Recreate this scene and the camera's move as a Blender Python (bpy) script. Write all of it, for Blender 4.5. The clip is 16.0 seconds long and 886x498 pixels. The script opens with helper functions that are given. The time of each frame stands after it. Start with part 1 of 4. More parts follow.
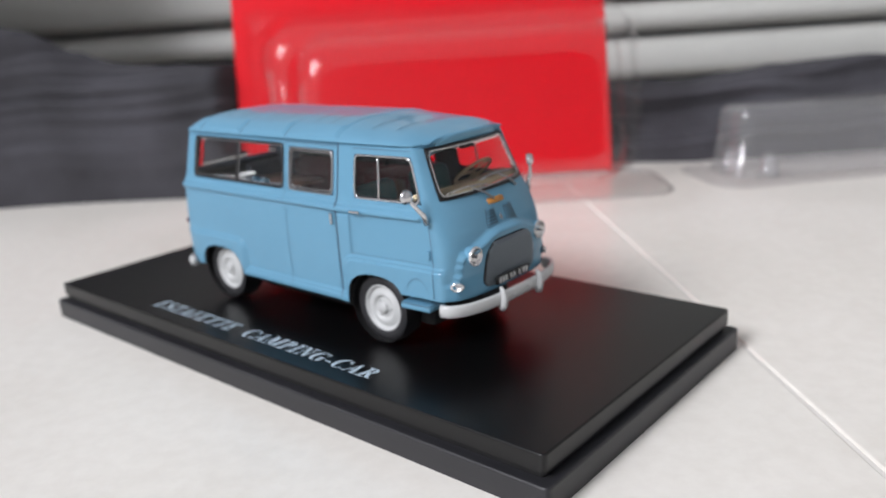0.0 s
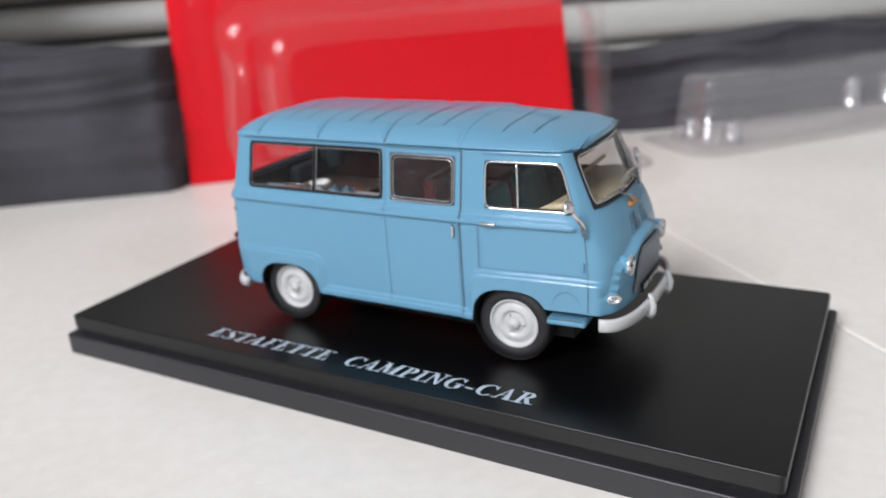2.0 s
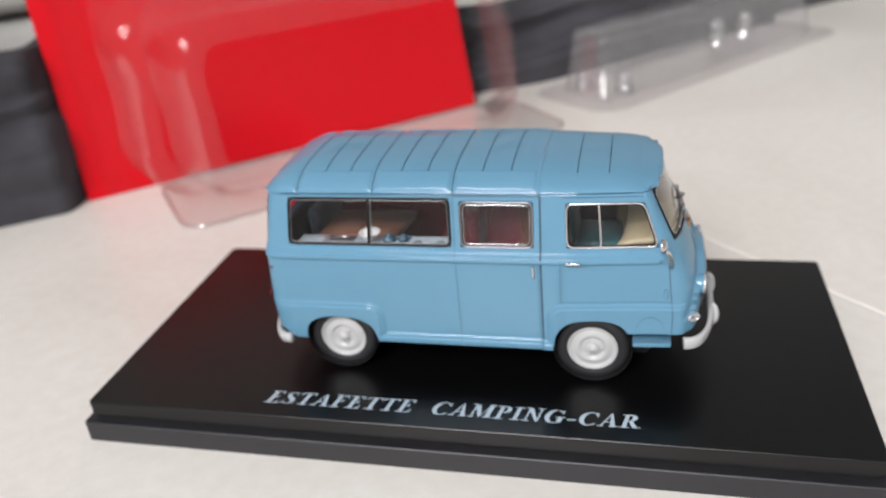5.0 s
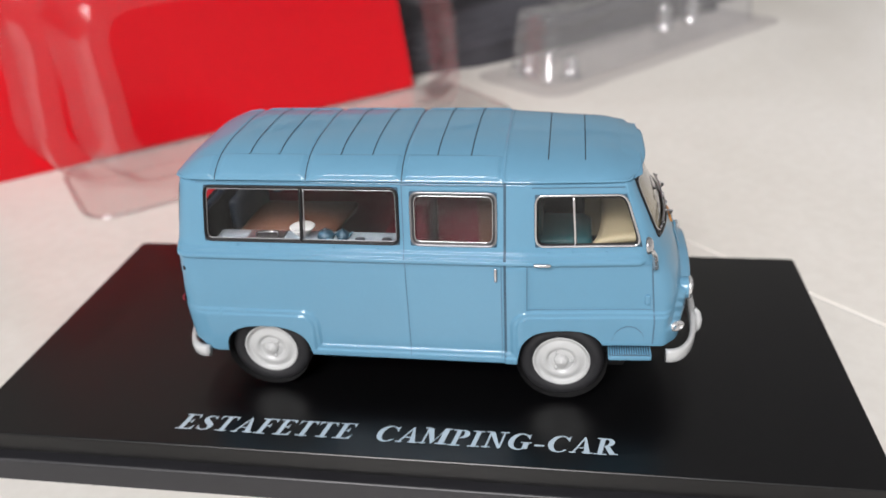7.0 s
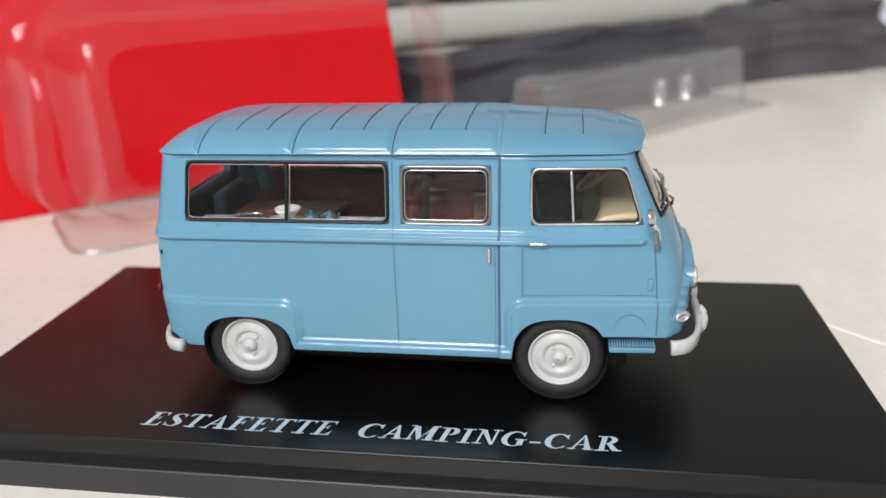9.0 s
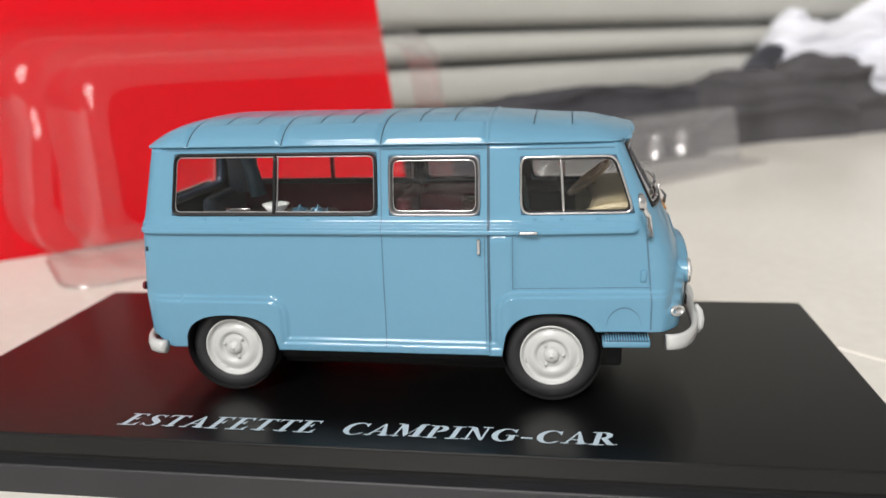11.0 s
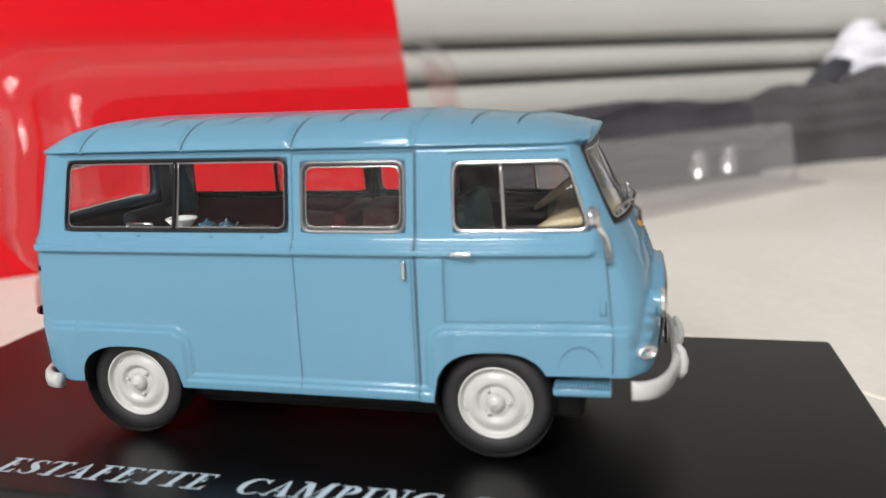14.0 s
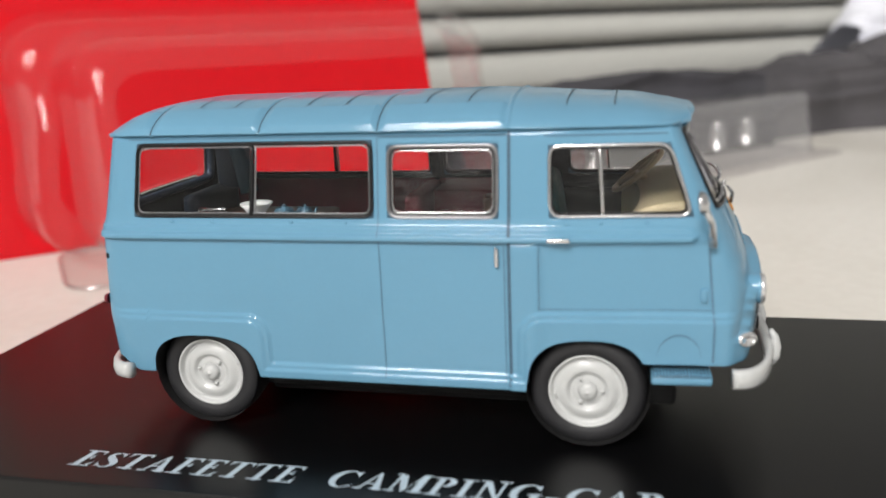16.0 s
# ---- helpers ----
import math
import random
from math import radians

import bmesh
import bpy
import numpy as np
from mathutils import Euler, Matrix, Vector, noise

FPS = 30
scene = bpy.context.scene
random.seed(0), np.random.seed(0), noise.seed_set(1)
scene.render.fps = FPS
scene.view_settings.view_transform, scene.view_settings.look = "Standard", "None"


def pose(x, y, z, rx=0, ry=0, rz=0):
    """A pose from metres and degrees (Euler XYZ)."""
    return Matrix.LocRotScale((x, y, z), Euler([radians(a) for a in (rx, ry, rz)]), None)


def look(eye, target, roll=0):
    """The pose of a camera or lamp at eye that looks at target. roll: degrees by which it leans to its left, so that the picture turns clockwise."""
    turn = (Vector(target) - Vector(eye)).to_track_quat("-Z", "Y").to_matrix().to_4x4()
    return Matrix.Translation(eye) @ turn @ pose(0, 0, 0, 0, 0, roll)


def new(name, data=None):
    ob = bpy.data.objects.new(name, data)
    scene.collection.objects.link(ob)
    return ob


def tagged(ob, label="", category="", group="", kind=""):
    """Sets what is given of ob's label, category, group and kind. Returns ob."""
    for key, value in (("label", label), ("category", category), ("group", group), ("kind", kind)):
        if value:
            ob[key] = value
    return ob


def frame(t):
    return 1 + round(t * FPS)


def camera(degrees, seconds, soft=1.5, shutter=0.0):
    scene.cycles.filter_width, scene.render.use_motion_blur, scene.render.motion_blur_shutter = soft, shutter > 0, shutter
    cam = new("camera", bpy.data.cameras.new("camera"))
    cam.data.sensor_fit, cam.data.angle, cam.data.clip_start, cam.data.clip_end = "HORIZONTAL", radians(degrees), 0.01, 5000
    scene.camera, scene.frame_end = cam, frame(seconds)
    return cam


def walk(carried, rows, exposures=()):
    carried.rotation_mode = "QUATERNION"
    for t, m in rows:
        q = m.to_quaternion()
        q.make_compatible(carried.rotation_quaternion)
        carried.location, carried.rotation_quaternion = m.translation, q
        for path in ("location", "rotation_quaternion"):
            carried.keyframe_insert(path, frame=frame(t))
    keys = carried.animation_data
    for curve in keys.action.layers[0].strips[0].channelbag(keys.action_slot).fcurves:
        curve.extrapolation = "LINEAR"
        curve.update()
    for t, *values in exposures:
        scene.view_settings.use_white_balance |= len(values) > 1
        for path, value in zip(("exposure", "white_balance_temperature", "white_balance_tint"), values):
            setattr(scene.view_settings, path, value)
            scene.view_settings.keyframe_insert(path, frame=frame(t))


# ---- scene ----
K = 1 / 43  # the die-cast is 1:43; lengths below are in metres of the full-size vehicle
LIFT = 0.40  # height of the display base's top over the floor
cam = camera(57.5, 16.0)
cam.data.dof.use_dof = True
cam.data.dof.focus_distance = 0.125
cam.data.dof.aperture_fstop = 18.5
# seconds, eye x y z, yaw, pitch, roll
ROWS = [
    (0, 6.006, -5.473, 2.837, 41.490, -16.607, -3.835),
    (0.5, 5.577, -5.577, 2.885, 39.336, -16.879, -4.083),
    (1, 5.000, -5.816, 2.934, 36.620, -17.807, -4.166),
    (1.5, 4.402, -6.087, 3.145, 33.310, -19.133, -4.154),
    (2, 3.690, -6.285, 3.228, 30.133, -20.133, -4.022),
    (2.5, 3.264, -6.651, 3.448, 27.142, -20.465, -3.741),
    (3, 3.105, -6.946, 3.651, 23.890, -20.683, -2.872),
    (3.2, 2.847, -7.101, 3.710, 22.749, -20.670, -2.487),
    (5.3, 1.356, -6.443, 4.430, 13.370, -28.258, -5.493),
    (5.5, 1.261, -6.260, 4.382, 11.826, -28.749, -4.786),
    (6, 1.232, -5.985, 4.364, 10.686, -29.589, -4.169),
    (6.5, 1.144, -5.799, 4.231, 10.168, -29.674, -3.685),
    (7, 1.151, -5.814, 4.006, 9.824, -28.382, -3.254),
    (7.5, 1.169, -5.822, 3.779, 9.559, -26.837, -2.899),
    (8, 1.135, -5.810, 3.415, 9.409, -24.639, -2.591),
    (8.5, 1.147, -5.868, 3.206, 9.317, -22.385, -2.174),
    (11, 1.256, -6.021, 2.414, 9.182, -14.255, -1.903),
    (11.5, 1.269, -5.616, 2.323, 10.029, -13.902, -2.475),
    (12, 1.298, -5.014, 2.195, 11.428, -13.559, -2.958),
    (12.5, 1.237, -4.977, 2.228, 10.802, -13.901, -2.824),
    (13, 1.319, -4.965, 2.225, 11.397, -13.717, -2.728),
    (13.5, 1.729, -5.010, 2.170, 13.059, -12.490, -2.473),
    (14, 1.927, -5.005, 2.164, 14.122, -12.375, -2.434),
    (14.5, 1.936, -5.014, 2.162, 15.160, -12.406, -2.569),
    (15, 1.838, -4.996, 2.145, 15.160, -12.523, -2.503),
    (15.5, 1.615, -5.018, 2.241, 13.984, -13.791, -2.519),
    (16, 1.338, -4.988, 2.255, 13.229, -14.683, -2.600),
]
walk(cam, [(t, pose(K * x, K * y, K * (z + LIFT), 90 + pitch, 0, yaw) @ pose(0, 0, 0, 0, 0, roll))
           for t, x, y, z, yaw, pitch, roll in ROWS], exposures=[
    (0.0, 0.0, 6290, 14), (3.2, 0.0, 6370, 14), (5.4, -0.06, 6600, 14), (8.7, 0.01, 6620, 12.5), (10.8, 0.01, 6880, 11), (16.0, 0.01, 6840, 11)])

# ---- light ----
A40 = radians(40)
ROOM = Matrix.Rotation(A40, 4, "Z")  # the room's axes: s along the back wall, d towards it


def room(s, d, z=0.0):
    """A place in the world from room axes, in vehicle metres over the floor."""
    return ROOM @ Vector((s * K, d * K, z * K))


world = bpy.data.worlds.new("world")
scene.world = world
world.use_nodes = True
sky = world.node_tree.nodes.new("ShaderNodeTexSky")
sky.sky_type, sky.sun_disc = "NISHITA", False
sky.sun_elevation, sky.sun_rotation = radians(38), radians(200)
world.node_tree.links.new(sky.outputs[0], world.node_tree.nodes["Background"].inputs[0])
world.node_tree.nodes["Background"].inputs[1].default_value = 0.12


def area(name, place, target, sx, sy, watts, color):
    lamp = bpy.data.lights.new(name, "AREA")
    lamp.shape, lamp.size, lamp.size_y, lamp.energy, lamp.color = "RECTANGLE", sx, sy, watts, color
    ob = new(name, lamp)
    ob.matrix_world = look(place, target)
    return ob


# ---- materials ----
def shader(name):
    m = bpy.data.materials.new(name)
    m.use_nodes = True
    nt = m.node_tree
    return m, nt, nt.nodes["Principled BSDF"]


def node(nt, kind, **values):
    n = nt.nodes.new(kind)
    for key, v in values.items():
        n.inputs[key.replace("_", " ")].default_value = v
    return n


def ramp(nt, source, stops):
    r = nt.nodes.new("ShaderNodeValToRGB")
    el = r.color_ramp.elements
    while len(el) < len(stops):
        el.new(0.5)
    for e, (p, c) in zip(el, stops):
        e.position, e.color = p, (*c, 1)
    nt.links.new(source, r.inputs[0])
    return r.outputs[0]


def material(name, color, rough=0.5, metal=0.0, vary=0.12, scale=60.0, grain=900.0, bump=0.0, coat=0.0, rough_vary=0.1, spec=0.5):
    """A surface with colour and gloss that vary at two scales, and fine relief. Scales are per metre of the world."""
    m, nt, b = shader(name)
    tc = nt.nodes.new("ShaderNodeTexCoord")
    big = node(nt, "ShaderNodeTexNoise", Scale=scale, Detail=4.0, Roughness=0.55)
    fine = node(nt, "ShaderNodeTexNoise", Scale=grain, Detail=3.0, Roughness=0.6)
    for t in (big, fine):
        nt.links.new(tc.outputs["Object"], t.inputs["Vector"])
    add = nt.nodes.new("ShaderNodeMath")
    add.operation = "MULTIPLY_ADD"
    nt.links.new(fine.outputs["Fac"], add.inputs[0])
    add.inputs[1].default_value = 0.4
    nt.links.new(big.outputs["Fac"], add.inputs[2])
    lo = tuple(c * (1 - vary) for c in color)
    hi = tuple(min(1, c * (1 + vary)) for c in color)
    nt.links.new(ramp(nt, add.outputs[0], [(0.45, lo), (0.95, hi)]), b.inputs["Base Color"])
    span = node(nt, "ShaderNodeMapRange", From_Min=0.4, From_Max=1.0, To_Min=max(0.02, rough - rough_vary * rough), To_Max=min(1, rough + rough_vary * rough))
    nt.links.new(add.outputs[0], span.inputs["Value"])
    nt.links.new(span.outputs[0], b.inputs["Roughness"])
    b.inputs["Metallic"].default_value = metal
    b.inputs["Specular IOR Level"].default_value = spec
    b.inputs["Coat Weight"].default_value = coat
    b.inputs["Coat Roughness"].default_value = 0.035
    if bump:
        bn = node(nt, "ShaderNodeBump", Strength=bump, Distance=0.0002)
        nt.links.new(add.outputs[0], bn.inputs["Height"])
        nt.links.new(bn.outputs[0], b.inputs["Normal"])
    return m


BLUE = material("van_paint", (0.123, 0.292, 0.422), 0.5, vary=0.03, scale=30, grain=2500, coat=0.62, rough_vary=0.05, spec=0.10)
# door shut lines, and shade painted along creases and under the gutter
LINE = material("shut_line_and_crease_shade", (0.075, 0.17, 0.25), 0.6, vary=0.2)
BLUE_DARK = material("panel_line", (0.045, 0.10, 0.15), 0.6, vary=0.2)
GROOVE = material("roof_groove", (0.028, 0.062, 0.09), 0.6, vary=0.2)
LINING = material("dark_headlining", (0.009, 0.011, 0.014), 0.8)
CREAM = material("cab_lining", (0.28, 0.235, 0.145), 0.6, vary=0.1, bump=0.1)
CHROME = material("chrome", (0.62, 0.62, 0.63), 0.22, metal=1.0, vary=0.06, rough_vary=0.4)
SILVER = material("silver_paint", (0.29, 0.29, 0.30), 0.32, metal=0.85, vary=0.12, rough_vary=0.3)
GASKET = material("black_gasket", (0.008, 0.008, 0.009), 0.35, spec=0.35)
SLOT = material("vent_slot", (0.018, 0.032, 0.045), 0.6)
LAMP_SILVER = material("bright_lamp_silver", (0.70, 0.70, 0.70), 0.24, metal=0.75, vary=0.06)
TYRE = material("tyre_rubber", (0.016, 0.016, 0.018), 0.62, vary=0.2, bump=0.15, grain=2500)
WHITE = material("white_paint", (0.52, 0.53, 0.525), 0.35, vary=0.05, coat=0.3, bump=0.03)
BLACK = material("black_underbody", (0.004, 0.004, 0.0045), 0.7)
BASE = material("base_plastic", (0.0020, 0.0020, 0.0023), 0.30, vary=0.05, scale=40, rough_vary=0.04, spec=0.42)
BASE_SIDE = material("base_side_plastic", (0.020, 0.020, 0.023), 0.42, vary=0.15, bump=0.08, grain=3000)
PRINT = material("white_print", (0.46, 0.56, 0.63), 0.5, vary=0.06)
MAROON = material("maroon_cushion", (0.15, 0.009, 0.019), 0.7, vary=0.15, bump=0.15)
BROWN = material("brown_table", (0.125, 0.052, 0.030), 0.5, vary=0.15, grain=400)
NAVY = material("navy_plastic", (0.02, 0.035, 0.06), 0.5)
POT = material("blue_pot", (0.016, 0.055, 0.085), 0.45)
CURTAIN = material("blue_grey_curtain", (0.055, 0.12, 0.17), 0.7, vary=0.12)
HORN = material("tan_steering_wheel", (0.42, 0.32, 0.19), 0.5, vary=0.1)
TEAL = material("teal_seat", (0.010, 0.115, 0.13), 0.5, vary=0.15, bump=0.1)
WORKTOP = material("white_worktop", (0.27, 0.33, 0.37), 0.35, vary=0.1)
AMBER = material("amber_plastic", (0.50, 0.22, 0.045), 0.35)
GRILLE = material("grille_black", (0.07, 0.08, 0.095), 0.4, metal=0.4)
FRAME = material("grey_window_frame", (0.055, 0.055, 0.058), 0.35, metal=0.3, vary=0.15)
MESH = material("grille_mesh", (0.21, 0.24, 0.27), 0.3, metal=0.4, vary=0.15)
RED = material("red_card", (0.66, 0.0025, 0.010), 0.45, vary=0.05, scale=12, grain=500, spec=0.18)
RED_GLOSS = material("red_printed_card", (0.66, 0.0025, 0.010), 0.32, vary=0.06, scale=9, grain=300, spec=0.22)
CLOTH = material("charcoal_cloth", (0.044, 0.043, 0.050), 0.95, vary=0.5, scale=25, grain=1400, bump=0.6)
TROUSERS = material("grey_trouser_cloth", (0.072, 0.068, 0.074), 0.95, vary=0.35, scale=25, grain=1400, bump=0.6)
WHITE_CLOTH = material("white_cloth", (0.78, 0.79, 0.86), 0.9, vary=0.06, scale=20, grain=1500, bump=0.4)
WALL = material("room_wall", (0.56, 0.56, 0.56), 0.8, vary=0.05, scale=2, grain=60, bump=0.1)
DARK_WALL = material("dark_wall", (0.24, 0.24, 0.245), 0.85, vary=0.08, scale=2, grain=60, bump=0.1)
SLAT = material("shutter_slat", (0.50, 0.50, 0.47), 0.5, vary=0.05, scale=8, grain=200)
GROUT = material("tile_grout", (0.70, 0.68, 0.64), 0.8, vary=0.06, grain=1500, bump=0.4)


def tile_material():
    """Cream porcelain: cloudy veins, faint speckle, a satin gloss, a shade of its own for each tile."""
    m, nt, b = shader("floor_tile")
    tc = nt.nodes.new("ShaderNodeTexCoord")
    cloud = node(nt, "ShaderNodeTexNoise", Scale=9.0, Detail=6.0, Roughness=0.55, Distortion=0.8)
    speck = node(nt, "ShaderNodeTexNoise", Scale=240.0, Detail=3.0, Roughness=0.6)
    for t in (cloud, speck):
        nt.links.new(tc.outputs["Object"], t.inputs["Vector"])
    base = ramp(nt, cloud.outputs["Fac"], [(0.30, (0.735, 0.704, 0.642)), (0.50, (0.80, 0.772, 0.714)), (0.72, (0.83, 0.804, 0.752))])
    mix = nt.nodes.new("ShaderNodeMix")
    mix.data_type, mix.blend_type = "RGBA", "MULTIPLY"
    mix.inputs[0].default_value = 0.5
    nt.links.new(base, mix.inputs[6])
    nt.links.new(ramp(nt, speck.outputs["Fac"], [(0.35, (0.90, 0.89, 0.88)), (0.65, (1, 1, 1))]), mix.inputs[7])
    nt.links.new(mix.outputs[2], b.inputs["Base Color"])
    span = node(nt, "ShaderNodeMapRange", From_Min=0.3, From_Max=0.7, To_Min=0.28, To_Max=0.35)
    nt.links.new(cloud.outputs["Fac"], span.inputs["Value"])
    nt.links.new(span.outputs[0], b.inputs["Roughness"])
    bn = node(nt, "ShaderNodeBump", Strength=0.03, Distance=0.0003)
    nt.links.new(speck.outputs["Fac"], bn.inputs["Height"])
    nt.links.new(bn.outputs[0], b.inputs["Normal"])
    return m


TILE = tile_material()


def glass_material(name, tint, rough, dust_glare=0.0):
    m, nt, b = shader(name)
    b.inputs["Base Color"].default_value = (*tint, 1)
    b.inputs["Transmission Weight"].default_value = 1.0
    b.inputs["IOR"].default_value = 1.22
    tc = nt.nodes.new("ShaderNodeTexCoord")
    n = node(nt, "ShaderNodeTexNoise", Scale=600.0, Detail=4.0)
    nt.links.new(tc.outputs["Object"], n.inputs["Vector"])
    span = node(nt, "ShaderNodeMapRange", From_Min=0.35, From_Max=0.7, To_Min=rough * 0.5, To_Max=rough * 1.8)
    nt.links.new(n.outputs["Fac"], span.inputs["Value"])
    nt.links.new(span.outputs[0], b.inputs["Roughness"])
    # a thin streaky film of dust, which also paints in the panes' grey reflections
    far = nt.nodes.new("ShaderNodeMapping")
    far.inputs["Scale"].default_value = (420, 420, 1500)
    nt.links.new(tc.outputs["Object"], far.inputs["Vector"])
    smear = node(nt, "ShaderNodeTexNoise", Scale=1.0, Detail=5.0, Roughness=0.65)
    nt.links.new(far.outputs[0], smear.inputs["Vector"])
    much = node(nt, "ShaderNodeMapRange", From_Min=0.44, From_Max=0.74, To_Min=dust_glare * 0.15, To_Max=dust_glare)
    nt.links.new(smear.outputs["Fac"], much.inputs["Value"])
    haze = nt.nodes.new("ShaderNodeBsdfDiffuse")
    haze.inputs[0].default_value = (0.7, 0.7, 0.7, 1)
    mix = nt.nodes.new("ShaderNodeMixShader")
    nt.links.new(much.outputs[0], mix.inputs[0])
    nt.links.new(b.outputs[0], mix.inputs[1])
    nt.links.new(haze.outputs[0], mix.inputs[2])
    nt.links.new(mix.outputs[0], nt.nodes["Material Output"].inputs[0])
    return m


GLASS = glass_material("pane_plastic", (0.94, 0.94, 0.94), 0.010, 0.010)
DUSTY = glass_material("dusty_pane_plastic", (0.94, 0.93, 0.93), 0.012, 0.040)
CAB_PANE = glass_material("cab_pane_plastic", (0.94, 0.94, 0.93), 0.010, 0.022)
CLEAR = glass_material("windscreen_plastic", (0.94, 0.94, 0.94), 0.010, 0.008)


def sheet_material(name, clear, gloss, cloud, skin):
    """Thin clear film: see-through with a glossy skin that is stronger at grazing angles."""
    m, nt, b = shader(name)
    tr = nt.nodes.new("ShaderNodeBsdfTransparent")
    tr.inputs[0].default_value = (*clear, 1)
    gl = nt.nodes.new("ShaderNodeBsdfGlossy")
    gl.inputs["Roughness"].default_value = 0.10
    fr = node(nt, "ShaderNodeLayerWeight", Blend=0.5)
    tc = nt.nodes.new("ShaderNodeTexCoord")
    n = node(nt, "ShaderNodeTexNoise", Scale=45.0, Detail=3.0)
    nt.links.new(tc.outputs["Object"], n.inputs["Vector"])
    bn = node(nt, "ShaderNodeBump", Strength=0.35, Distance=0.002)
    nt.links.new(n.outputs["Fac"], bn.inputs["Height"])
    nt.links.new(bn.outputs[0], gl.inputs["Normal"])
    nt.links.new(bn.outputs[0], fr.inputs["Normal"])
    steep = nt.nodes.new("ShaderNodeMath")
    steep.operation = "POWER"
    steep.inputs[1].default_value = 3.5
    nt.links.new(fr.outputs["Facing"], steep.inputs[0])
    k = nt.nodes.new("ShaderNodeMath")
    k.operation = "MULTIPLY_ADD"
    k.inputs[1].default_value = gloss
    k.inputs[2].default_value = skin
    nt.links.new(steep.outputs[0], k.inputs[0])
    mix = nt.nodes.new("ShaderNodeMixShader")
    nt.links.new(k.outputs[0], mix.inputs[0])
    haze = nt.nodes.new("ShaderNodeBsdfDiffuse")
    haze.inputs[0].default_value = (0.85, 0.85, 0.85, 1)
    thin = nt.nodes.new("ShaderNodeMixShader")
    thin.inputs[0].default_value = cloud
    nt.links.new(tr.outputs[0], thin.inputs[1])
    nt.links.new(haze.outputs[0], thin.inputs[2])
    nt.links.new(thin.outputs[0], mix.inputs[1])
    nt.links.new(gl.outputs[0], mix.inputs[2])
    nt.links.new(mix.outputs[0], nt.nodes["Material Output"].inputs[0])
    return m


FILM = sheet_material("clear_blister", (0.992, 0.992, 0.992), 0.14, 0.0003, 0.007)
WALL_FILM = sheet_material("blister_wall", (0.975, 0.965, 0.965), 0.36, 0.025, 0.02)
# left blister walls: extra diffuse haze painted in for window glare
GLARE_FILM = sheet_material("blister_glare_wall", (0.98, 0.975, 0.975), 0.45, 0.075, 0.06)
FOOT_FILM = sheet_material("blister_foot", (0.99, 0.985, 0.985), 0.12, 0.03, 0.20)
TRAY_FILM = sheet_material("clear_tray_plastic", (0.975, 0.975, 0.98), 0.6, 0.075, 0.07)
BRIM_FILM = sheet_material("tray_brim_plastic", (0.88, 0.87, 0.88), 0.22, 0.03, 0.03)
PEG_FILM = sheet_material("moulded_peg_plastic", (0.95, 0.95, 0.96), 0.6, 0.10, 0.22)
LENS = sheet_material("lamp_lens", (0.96, 0.96, 0.96), 0.5, 0.01, 0.04)


# ---- mesh helpers ----
def link(name, bm, mat, parent=None, label="", smooth=True):
    """One mesh object from a bmesh in vehicle metres; a part when parent is given."""
    bmesh.ops.recalc_face_normals(bm, faces=bm.faces)
    for v in bm.verts:
        v.co *= K
    me = bpy.data.meshes.new(name)
    bm.to_mesh(me)
    bm.free()
    for p in me.polygons:
        p.use_smooth = smooth
    me.materials.append(mat)
    ob = new(name, me)
    if parent:
        ob.parent = parent
    if label:
        ob["label"] = label
    return ob


SETTLED = set()  # the van's parts, which sit a little lower than drawn
SAG = [(0.0, 0.0), (0.30, -0.012), (0.60, -0.026), (0.95, -0.036), (1.20, -0.038), (1.36, -0.042), (1.72, -0.022), (1.80, -0.014), (2.0, -0.006)]


def settle(v):
    return Vector((v[0], v[1], v[2] + curve(v[2], SAG)))


def part(name, bm, material, parent, label="", smooth=True, local=False):
    """A part under a thing or part; local: drawn round its own origin."""
    if parent in SETTLED and not local:
        for v in bm.verts:
            v.co = settle(v.co)
    ob = link(name, bm, material, parent, label, smooth)
    if parent in SETTLED and not local:
        SETTLED.add(ob)
    return ob


def thing(name, m, label, category, group="", kind=""):
    ob = new(name)
    ob.empty_display_size = 0.01
    ob.matrix_basis = m
    return tagged(ob, label, category, group, kind)


def box(x0, y0, z0, x1, y1, z1, bevel=0.0, segs=2, bm=None):
    bm2 = bmesh.new()
    bmesh.ops.create_cube(bm2, size=1)
    for v in bm2.verts:
        v.co = Vector(((x0 + x1) / 2 + v.co.x * (x1 - x0), (y0 + y1) / 2 + v.co.y * (y1 - y0), (z0 + z1) / 2 + v.co.z * (z1 - z0)))
    if bevel:
        bmesh.ops.bevel(bm2, geom=bm2.edges[:], offset=bevel, segments=segs, profile=0.5, affect="EDGES")
    if bm is None:
        return bm2
    merge(bm, bm2)
    return bm


def merge(bm, other):
    seen = {v: bm.verts.new(v.co) for v in other.verts}
    for f in other.faces:
        bm.faces.new([seen[v] for v in f.verts])
    other.free()
    return bm


def sheet(nu, nv, at, close_u=False, skip=None):
    """A grid of quads from at(i, j)."""
    bm = bmesh.new()
    vs = [[bm.verts.new(at(i, j)) for j in range(nv)] for i in range(nu)]
    for i in range(nu if close_u else nu - 1):
        for j in range(nv - 1):
            if skip and skip(i, j):
                continue
            a = (i + 1) % nu
            bm.faces.new((vs[i][j], vs[a][j], vs[a][j + 1], vs[i][j + 1]))
    return bm


